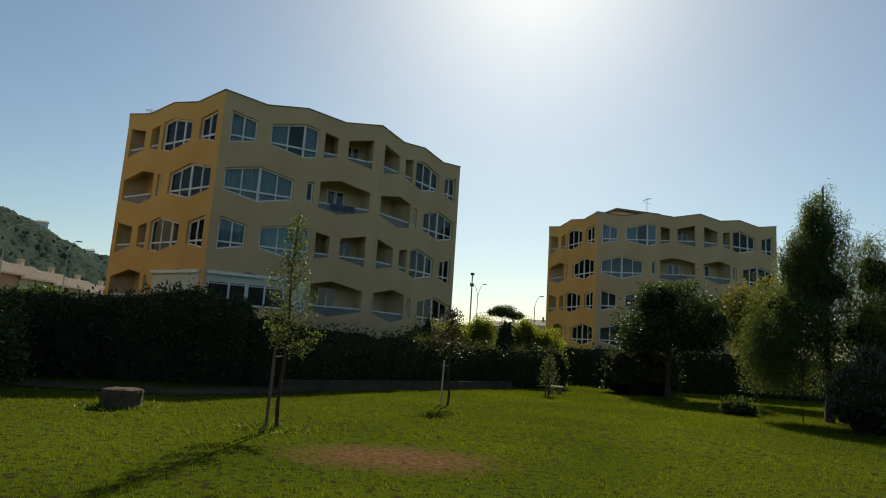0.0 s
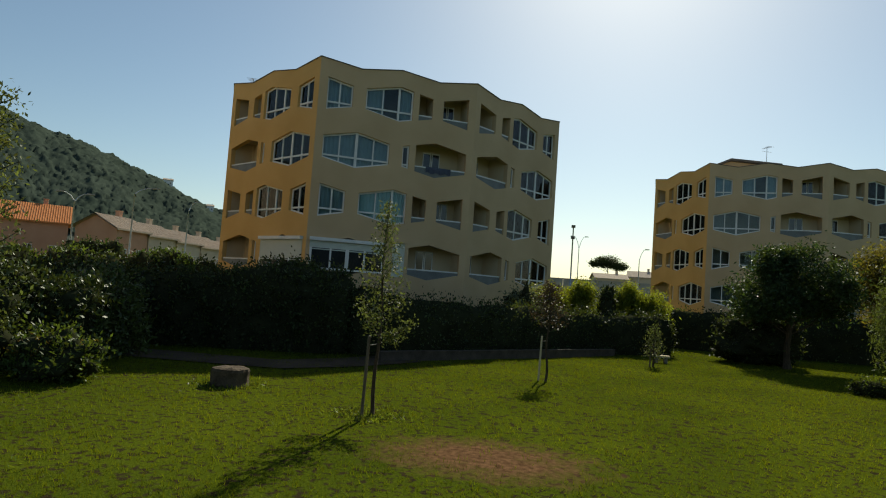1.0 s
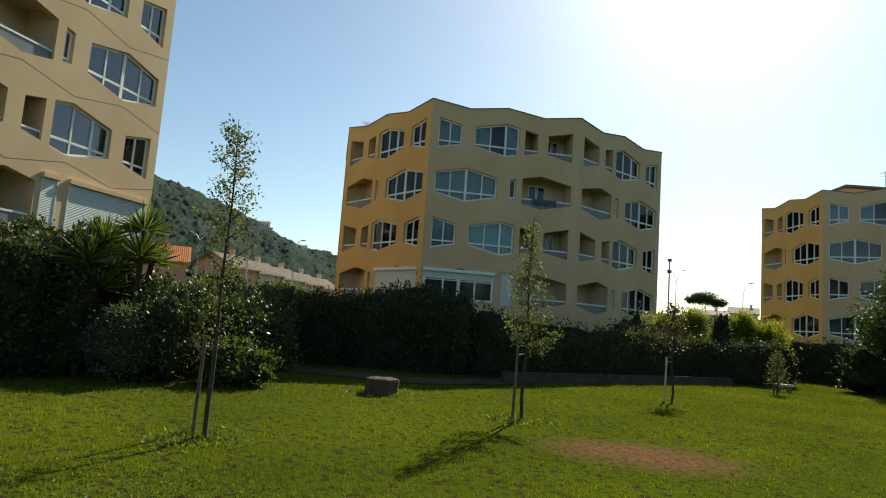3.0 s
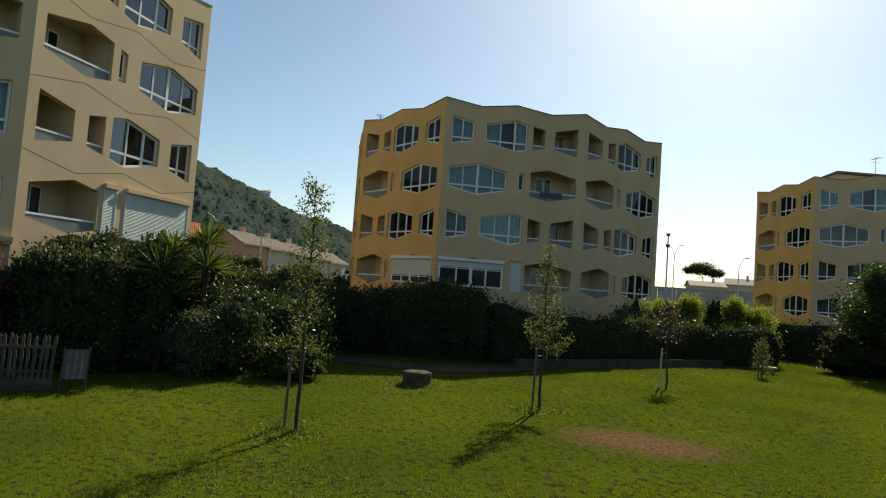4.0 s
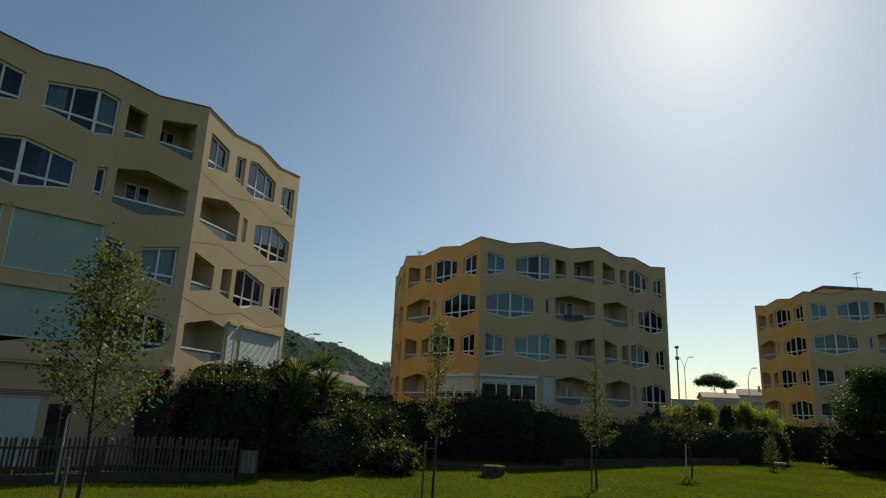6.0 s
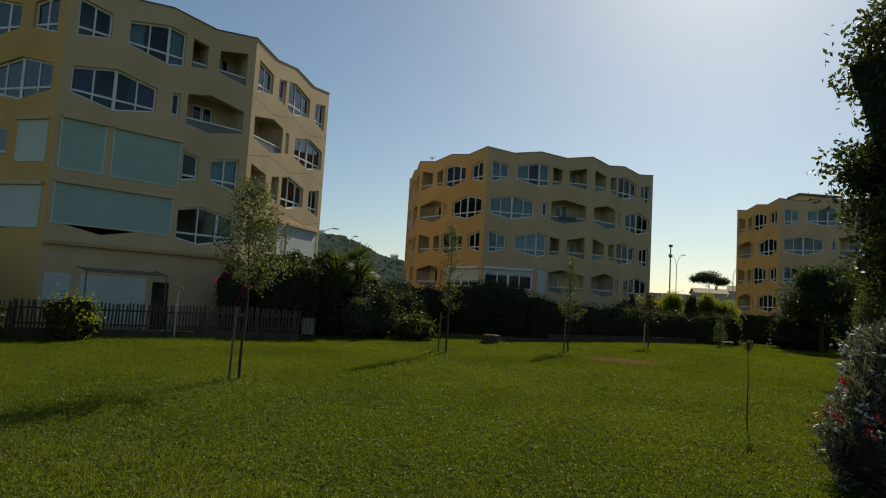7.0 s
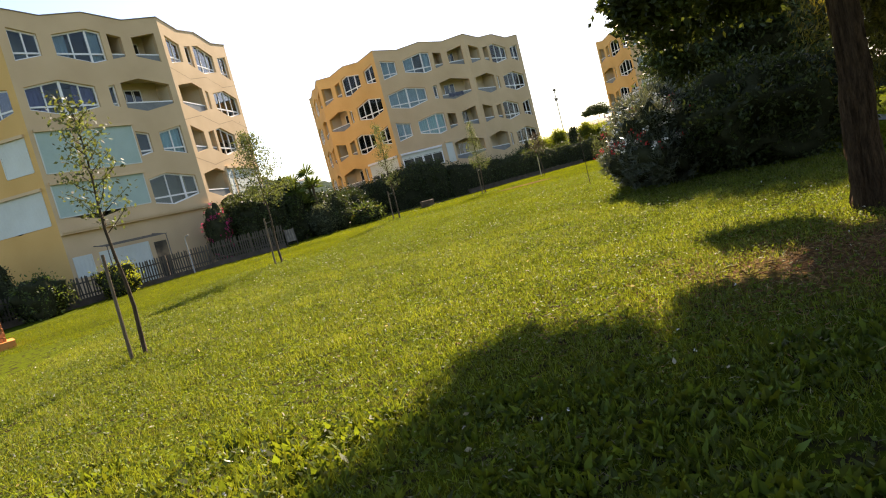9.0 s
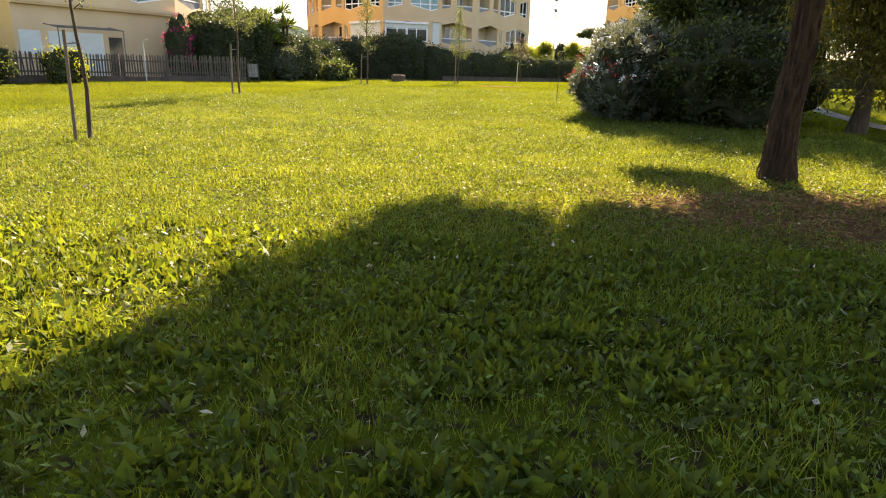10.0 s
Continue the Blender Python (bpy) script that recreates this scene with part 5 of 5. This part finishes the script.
tree("yellowing_tree", 17.2, 33.6, 5.0, 0.14, ((0.2, 0, 4.4), (1.7, 1.7, 2.1)), 120, 110, 0.19, LEAF_OLIVE, "yellowing olive-green tree beside the round tree", clump=0.36, seed=5)
PEPPER = (((0.0, 0, 5.0), (1.7, 1.7, 1.6)), ((-1.7, -0.3, 4.2), (1.4, 1.3, 1.1)), ((0, 0, 7.6), (0.7, 0.8, 1.5)), ((2.0, 0.2, 5.6), (1.3, 1.3, 1.9)), ((-0.8, 0, 6.4), (0.8, 0.8, 0.9)), ((1.2, -0.4, 3.4), (1.9, 1.5, 1.0)), ((-2.3, -0.5, 3.2), (1.1, 1.1, 0.9)), ((2.9, 0, 4.0), (1.4, 1.3, 1.4)))
tree("pepper_tree", 14.8, 23.5, 9.0, 0.15, PEPPER, 560, 250, 0.15, LEAF_PEPPER, "tall feathery pepper tree with drooping boughs at the lawn's edge", clump=0.26, droop=0.95, seed=7, width=0.18, low=1.0, core=0.36)
tree("pepper_tree", 20.4, 22.5, 7.0, 0.26, (((0, 0, 4.8), (2.8, 2.6, 2.2)), ((-0.6, 0, 6.6), (1.1, 1.1, 1.1)), ((-2.2, -0.6, 3.4), (1.4, 1.4, 1.2))), 320, 200, 0.19, LEAF_PEPPER, "drooping dark green pepper tree at the lawn's edge", clump=0.28, droop=1.0, seed=9, width=0.2, low=1.0, core=0.65)
OVER, SIDE_LIMB, REACH = ((-0.95, -0.8, 6.4), (3.2, 3.0, 2.2)), ((2.1, 1.5, 5.6), (3.0, 3.2, 2.0)), ((-3.35, 2.9, 6.5), (1.3, 1.4, 0.9))
# This rear lobe and the third tip are unseen, added to block light.
BACK_BLOCKER = ((-0.1, -4.8, 6.4), (4.0, 2.6, 2.1))
TIPS = (((-3.65, 0.4, 6.2), (1.0, 1.1, 0.7)), ((-4.1, 1.4, 6.4), (1.05, 1.5, 0.8)), ((3.6, -3.2, 5.0), (2.6, 2.4, 1.6)), ((-0.5, 2.5, 5.1), (1.3, 1.5, 0.8)), ((-3.3, 5.8, 7.2), (0.85, 0.85, 0.3)), ((-1.65, 2.5, 5.6), (0.9, 1.1, 0.8)), ((-1.8, 1.6, 4.0), (0.65, 0.75, 0.6)), ((-0.85, 4.5, 3.7), (0.6, 0.5, 0.25)), ((-0.2, 3.0, 3.7), (0.75, 0.6, 0.3)))
tree("shade_tree", 5.13, -15.95, 8.6, 0.22, ((OVER, SIDE_LIMB, REACH, OVER, SIDE_LIMB, BACK_BLOCKER) * 3 + TIPS), 900, 165, 0.16, LEAF_DARK, "large shade tree with furrowed bark on the lawn", lean=(0.05, 0.2), clump=0.28, seed=11, width=0.45, fork=0.45, low=2.8, bark=OLDBARK, core=0.82)
tree("tall_tree", 9.2, 3.6, 12.6, 0.3, (((0, 0, 8.0), (3.7, 3.7, 4.8)), ((0.6, 0, 4.6), (3.8, 3.4, 2.4))), 500, 165, 0.22, LEAF_DARK, "tall dense dark tree behind the oleander", clump=0.36, core=0.8, seed=12, width=0.45, fork=0.25, low=1.6)
tree("pepper_tree", 9.6, -8.6, 5.8, 0.2, (((0, 0, 4.0), (2.4, 2.3, 1.8)), ((1.4, 1.0, 3.2), (1.8, 1.8, 1.4)), ((0.2, -1.2, 4.4), (1.8, 1.6, 1.2))), 230, 190, 0.18, LEAF_OLIVE, "drooping olive-green pepper tree beside the paved path", clump=0.3, droop=1.0, seed=13, width=0.22, low=0.7, core=0.5)
tree("street_tree", 16.5, 6.0, 6.0, 0.2, ((0, 0, 4.8), (3.2, 3.0, 2.6)), 150, 70, 0.15, LEAF_MID, "leafy green tree beyond the path", clump=0.45, seed=15)
tree("street_tree", 12.0, 9.0, 6.0, 0.2, ((0, 0, 4.6), (3.0, 3.0, 2.8)), 150, 70, 0.15, LEAF_DARK, "dark leafy tree behind the oleander", clump=0.45, seed=16)
oleander(4.1, -6.3, 1.25, 2.5, 2.75, "large flowering oleander with white and red blossoms")
shrub("dark_bush", 6.2, -7.7, 1.6, 2.1, 2.55, LEAF_DARK, 13000, 0.13, "dark evergreen bush beside the oleander", seed=53, rough=0.45, spread=0.16)
shrub("dark_bush", 8.3, -5.2, 1.7, 1.8, 2.6, LEAF_DARK, 4000, 0.13, "dark evergreen bush beside the oleander", seed=54)
shrub("path_shrub", 14.5, -6.5, 1.1, 1.0, 1.0, LEAF_MID, 1800, 0.13, "rounded green shrub beside the path", seed=55)
shrub("path_shrub", 16.0, -1.0, 1.4, 1.2, 1.3, LEAF_LIME, 1800, 0.13, "yellow-green shrub beside the path", seed=56)

sapling(-7.20, 7.79, 6.0, 2.2, 0.45, 2400, (-7.61, 8.02), 2.0, "slender young tree with a thin upper crown", 0.35, leaf=0.07)
sapling(-2.92, 13.05, 5.3, 2.1, 0.60, 2700, (-3.10, 12.85), 2.1, "young tree with a pointed leafy crown", 1.0, low_heavy=1.9, leaf=0.07)
sapling(0.66, 20.4, 3.8, 2.2, 0.6, 1300, (0.44, 20.4), 1.9, "small young plum tree with a loose dark purple crown", leafy=LEAF_PURPLE, stake_wood=LOGGIA)
sapling(5.2, 27.9, 2.4, 0.8, 0.5, 900, (5.05, 27.8), 1.3, "small bushy young tree beside the path")
sapling(-9.6, -2.42, 5.6, 2.5, 1.0, 4600, (-9.86, -2.5), 2.0, "young tree with a dense rounded crown", 0.6, low_heavy=1.25)
sapling(-6.80, -14.86, 4.9, 2.3, 0.5, 1300, (-6.93, -15.08), 1.75, "slender young tree with small leaves", 0.4)
sapling(2.43, -1.22, 2.2, 1.95, 0.07, 22, None, 0, "thin young tree, nearly bare", stem=0.014, bend=0.006)
sapling(13.3, 22.6, 2.6, 2.2, 0.12, 40, None, 0, "thin leaning bare young tree", stem=0.02, bend=0.02)


# ---- small things on the lawn ----
def stump():
    p, n = Pile(), 30
    rings = [(0.44, 0.0), (0.41, 0.10), (0.40, 0.24), (0.41, 0.36), (0.39, 0.42), (0.30, 0.44), (0.15, 0.43), (0.02, 0.42)]
    for r, z in rings:
        for s in range(n):
            a = 2 * math.pi * s / n
            k = 1 + 0.10 * noise.noise((math.cos(a) * 1.6, math.sin(a) * 1.6, z * 2)) + 0.05 * noise.noise((math.cos(a) * 6, math.sin(a) * 6, z * 9))
            p.v.append(Vector((r * k * math.cos(a) * 1.1, r * k * math.sin(a), z + 0.03 * noise.noise((math.cos(a) * r * 6, math.sin(a) * r * 6, 3)))))
    for j in range(len(rings) - 1):
        for s in range(n):
            p.f.append((j * n + s, j * n + (s + 1) % n, (j + 1) * n + (s + 1) % n, (j + 1) * n + s))
    put("tree_stump", p.mesh("tree_stump", surface("weathered_stump", (0.045, 0.032, 0.022), (0.135, 0.10, 0.068), 5, 30, 0.95, 0.8)), None, pose(-6.95, 14.75, ground_z(-6.95, 14.75) - 0.02), "weathered brown cut tree stump on the lawn", "stump")


stump()
slab = tagged(new("stone_bench"), "small pale stone seat beside the path", "bench")
slab.matrix_basis = pose(5.9, 30.0, ground_z(5.9, 30.0))
for x in (-0.2, 0.2):
    p = Pile()
    p.box(x - 0.07, -0.14, 0, x + 0.07, 0.14, 0.26)
    put("leg", p.mesh("leg", STONE), slab)
p = Pile()
p.box(-0.36, -0.18, 0.26, 0.36, 0.18, 0.34)
put("seat", p.mesh("seat", LOGGIA), slab)


def brick_barbecue():
    root = tagged(new("brick_barbecue"), "orange brick garden barbecue with an arched hood", "barbecue")
    root.matrix_basis = pose(-17.6, -9.0, ground_z(-17.6, -9.0), 0, 0, 48)
    brick = surface("orange_brick", (0.30, 0.14, 0.06), (0.48, 0.25, 0.11), 6, 40, 0.9, 0.3)
    p = Pile()
    p.box(-1.4, -0.95, -0.3, 1.4, 0.75, 0.24)
    put("base_slab", p.mesh("base_slab", surface("orange_tile", (0.60, 0.20, 0.045), (0.72, 0.30, 0.09), 3, 30, 0.7, 0.1)), root)
    p = Pile()
    p.box(-1.14, -0.54, 0.24, 1.14, 0.54, 1.72)
    put("mortar", p.mesh("mortar", JOINT), root)
    one = Pile()
    one.box(-0.150, -0.06, 0, 0.150, 0.06, 0.125)
    me = one.mesh("brick", brick)
    for c in range(10):
        z = 0.245 + c * 0.148
        for k in range(7):
            put("brick", me, root, pose(-0.99 + 0.325 * k + (0.04 if c % 2 else 0), -0.52 + 0.012 * RNG.normal(), z, 0, 0, RNG.normal() * 1.2))
        for s in (-1, 1):
            for k in range(3):
                put("brick", me, root, pose(s * (1.12 + 0.012 * RNG.normal()), -0.33 + 0.325 * k, z, 0, 0, 90 + RNG.normal() * 1.2))
    p = Pile()
    p.tube([(0.35 * math.cos(a) + 0.3, -0.2, 1.72 + 0.26 * math.sin(a)) for a in np.linspace(0, math.pi, 12)], 0.06, 8)
    put("hood", p.mesh("hood", CONCRETE, True), root)


brick_barbecue()
c = tagged(new("deck_chair"), "folded striped deck chair leaning at the fence", "chair")
c.matrix_basis = pose(-13.9, 8.6, ground_z(-13.9, 8.6) + 0.02, -14, 0, 35)
for x in (-0.28, 0.28):
    p = Pile()
    p.box(x - 0.02, -0.02, 0, x + 0.02, 0.02, 1.05)
    put("frame", p.mesh("frame", GREYWOOD), c)
for k in range(7):
    p = Pile()
    p.box(-0.26 + k * 0.075, -0.01, 0.25, -0.26 + k * 0.075 + 0.07, 0.005, 0.98)
    put("stripe", p.mesh("stripe", STONE if k % 2 else COPING), c)


# ---- paths ----
def strip(name, line, width, material, label, lift=0.03, category="path"):
    v, f = [], []
    pts = []
    for a, b in zip(line, line[1:]):
        n = max(1, int(math.hypot(b[0] - a[0], b[1] - a[1])))
        pts += [(a[0] + (b[0] - a[0]) * k / n, a[1] + (b[1] - a[1]) * k / n) for k in range(n)]
    pts.append(line[-1])
    for k, (x, y) in enumerate(pts):
        d = Vector(pts[min(k + 1, len(pts) - 1)]) - Vector(pts[max(k - 1, 0)])
        s = Vector((-d.y, d.x)).normalized() * width / 2
        for q in (-1, -0.5, 0, 0.5, 1):
            e = Vector((x, y)) + s * q
            v.append((e.x, e.y, ground_z(e.x, e.y) + lift))
    for k in range(len(pts) - 1):
        for s in range(4):
            q = k * 5 + s
            f.append((q, q + 5, q + 6, q + 1))
    put(name, mesh_of(name, v, f, material), None, None, label, category, kind="structure")


# Earth strip coloured extra dark to stand for the shade over it.
strip("path_shaded", [(-14.5, 18.2), (-10.0, 18.3), (-7.4, 18.6), (-5.8, 20.4), (-4.4, 22.8)], 1.8, surface("shade_dark_earth", (0.030, 0.021, 0.014), (0.085, 0.062, 0.042), 1.2, 9, 0.95, 0.4), "packed earth path with shade put into its colour")
strip("path_paved", [(10.6, -22.0), (10.7, -14.0), (11.0, -7.5), (11.4, -3.0), (12.6, 3.0), (16.0, 9.0)], 0.6, surface("worn_paving", (0.09, 0.082, 0.072), (0.15, 0.137, 0.12), 1.5, 25, 0.9, 0.2), "pale paved path beyond the shade tree")

def low_wall(line, height, label):
    root = tagged(new("low_wall"), label, "low wall")
    x0, y0 = line[0]
    root.matrix_basis = pose(x0, y0, ground_z(x0, y0))
    for a, b in zip(line, line[1:]):
        d = Vector(b) - Vector(a)
        for name, low, high, half in (("wall", -0.2, height, 0.09), ("coping", height, height + 0.05, 0.12)):
            p = Pile()
            p.box(0, -half, low, d.length, half, high)
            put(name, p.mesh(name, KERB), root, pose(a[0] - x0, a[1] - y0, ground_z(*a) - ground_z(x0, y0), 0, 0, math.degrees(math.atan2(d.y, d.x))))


low_wall([(-5.0, 21.6), (-2.8, 24.0), (-0.5, 26.6), (1.9, 29.4), (4.0, 31.6)], 0.30, "low dark garden wall at the foot of the hedge")

# ---- grass ----
blades("grass_near", 115000, -8, 9, -26.5, -20, 0.05, 0.12, 0.010, GRASS, "short backlit grass blades near the shade tree", -0.34)
blades("grass_open", 190000, -11, 9, -20, -9, 0.04, 0.11, 0.010, GRASS, "short backlit grass blades of the open lawn", -0.25)
blades("grass_dry", 48000, -11, 9, -20, -8, 0.05, 0.115, 0.011, DRYGRASS, "pale half-dry grass blades of the open lawn", -0.1)
blades("grass_middle", 300000, -20, 13, -10, 8, 0.04, 0.09, 0.011, LAWN, "short backlit grass blades of the mown lawn")
blades("grass_far", 265000, -18, 24, 8, 38, 0.04, 0.085, 0.015, LAWN, "short backlit grass blades of the mown lawn")
tufts("turf_leaves_near", 55000, -9, 8.5, -26, -20, 0.042, 0.020, WEED, "small turf leaves near the shade tree")
tufts("turf_leaves_fine", 105000, -9.5, 8.5, -20, -11, 0.042, 0.017, WEED, "fine turf leaves of the open lawn")
tufts("turf_leaves_open", 30000, -8, 8, -3, 6, 0.052, 0.017, WEED, "small turf leaves of the mown lawn")
tufts("turf_leaves_middle", 70000, -12, 6, -12, -3, 0.045, 0.019, WEED, "small turf leaves of the mown lawn")


def weeds(n):
    x, y = RNG.uniform(-10, 8.5, n), RNG.uniform(-26, -6, n)
    keep = np.array([noise.noise((a * 0.7, b * 0.7, 9.0)) > -0.1 for a, b in zip(x, y)])
    x, y = x[keep], y[keep]
    z = np.array([ground_z(a, b) for a, b in zip(x, y)])
    c = np.repeat(np.stack([x, y, z + 0.015], 1), 7, 0)
    d = RNG.normal(size=c.shape)
    d[:, 2] = np.abs(d[:, 2]) * 0.7 + 0.25
    d /= np.linalg.norm(d, axis=1, keepdims=True)
    size = np.where(c[:, 1:2] < -20, 1.0, 0.6)
    put("clover_weeds", leaf_mesh("clover_weeds", c + d * 0.015, 0.065 * size, 0.035 * size, WEED, (0, 0, 0), d), None, None, "broad-leaved weeds among the grass", "weeds", kind="stuff")
    x, y = RNG.uniform(-11, 6, 480), RNG.uniform(-21.5, -2, 480)
    keep = np.array([noise.noise((a * 0.5, b * 0.5, 19.0)) > 0.0 for a, b in zip(x, y)])
    x, y = x[keep], y[keep]
    z = np.array([ground_z(a, b) for a, b in zip(x, y)])
    c = np.repeat(np.stack([x, y, z + 0.10], 1), 6, 0)
    put("clover_flowers", leaf_mesh("clover_flowers", c + unit(len(c)) * 0.006, 0.016, 0.015, PETAL_WHITE), None, None, "small white clover flowers in the grass", "flowers", kind="stuff")

    x, y = RNG.uniform(-5, 6, 420), RNG.uniform(-25.5, -20.5, 420)
    z = np.array([ground_z(a, b) for a, b in zip(x, y)])
    c = np.repeat(np.stack([x, y, z + 0.01], 1), 8, 0)
    d = RNG.normal(size=c.shape)
    d[:, 2] = np.abs(d[:, 2]) * 0.5 + 0.35
    d /= np.linalg.norm(d, axis=1, keepdims=True)
    put("dandelion_leaves", leaf_mesh("dandelion_leaves", c, 0.12, 0.04, WEED, (0, 0, 0), d), None, None, "rosettes of long dandelion leaves in the grass", "weeds", kind="stuff")

    x, y = RNG.uniform(-3.5, 6, 4200), RNG.uniform(-26, -20, 4200)
    keep = np.array([noise.noise((a * 1.1, b * 1.1, 14.0)) for a, b in zip(x, y)]) + RNG.normal(size=len(x)) * 0.12 < 0.02
    x, y = x[keep], y[keep]
    z = np.array([ground_z(a, b) for a, b in zip(x, y)])
    c = np.repeat(np.stack([x, y, z + 0.01], 1), 8, 0) + RNG.normal(size=(len(x) * 8, 3)) * np.array((0.03, 0.03, 0.0))
    d = RNG.normal(size=c.shape)
    d[:, 2] = np.abs(d[:, 2]) * 0.6 + 0.5
    d /= np.linalg.norm(d, axis=1, keepdims=True)
    put("plantain_weeds", leaf_mesh("plantain_weeds", c, 0.105, 0.046, DOCK, (0, 0, 0), d), None, None, "dark broad plantain leaves among the grass", "weeds", kind="stuff")
    c = np.stack([RNG.uniform(-9, 7.5, 46000), RNG.uniform(-26, -7, 46000), np.zeros(46000)], 1)
    c = c[np.array([noise.noise((a * 0.9, b * 0.9, 23.0)) for a, b in c[:, :2]]) + RNG.normal(size=len(c)) * 0.2 > -0.12]
    c[:, 2] = [ground_z(a, b) for a, b in c[:, :2]]
    c[:, 2] += RNG.uniform(0.02, 0.06, len(c))
    d = RNG.normal(size=c.shape) * np.array((1, 1, 0.35))
    put("dry_straw", leaf_mesh("dry_straw", c, 0.055, 0.0065, STRAW, (0, 0, 0), d), None, None, "dry straw-coloured cut grass lying in the turf", "straw", kind="stuff")
    c = np.stack([4.7 + 2.0 * RNG.normal(size=9000), -18.0 + 1.1 * RNG.normal(size=9000), np.zeros(9000)], 1)
    c[:, 2] = [ground_z(a, b) + 0.02 for a, b in c[:, :2]]
    d = RNG.normal(size=c.shape) * np.array((1, 1, 0.35))
    put("dry_needles", leaf_mesh("dry_needles", c, 0.10, 0.012, NEEDLES, (0, 0, 0), d), None, None, "rusty dry grass and needles below the shade tree", "straw", kind="stuff")
    c = np.stack([RNG.uniform(-6, 6, 160), RNG.uniform(-25.5, -14, 160), np.zeros(160)], 1)
    c[:, 2] = [ground_z(a, b) + 0.07 for a, b in c[:, :2]]
    d = RNG.normal(size=c.shape) * np.array((1, 1, 0.4))
    put("fallen_leaves", leaf_mesh("fallen_leaves", c, 0.06, 0.03, PALELEAF, (0, 0, 0), d), None, None, "pale dry fallen leaves on the lawn", "leaves", kind="stuff")

    for sx, sy in ((-7.34, 7.62), (-2.98, 13.05), (-9.6, -2.42), (-6.66, -14.78), (-6.95, 14.75)):
        c = RNG.normal(size=(800, 3)) * np.array((0.36, 0.36, 0.0)) + np.array((sx, sy, 0.0))
        c[:, 2] = [ground_z(a, b) for a, b in c[:, :2]]
        d = RNG.normal(size=c.shape)
        d[:, 2] = np.abs(d[:, 2]) * 0.8 + 0.3
        d /= np.linalg.norm(d, axis=1, keepdims=True)
        put("weed_tuft", leaf_mesh("weed_tuft", c, 0.10, 0.028, WEED, (0, 0, 0), d), None, None, "tuft of uncut weeds round a young tree's foot", "weeds", kind="stuff")


weeds(11000)
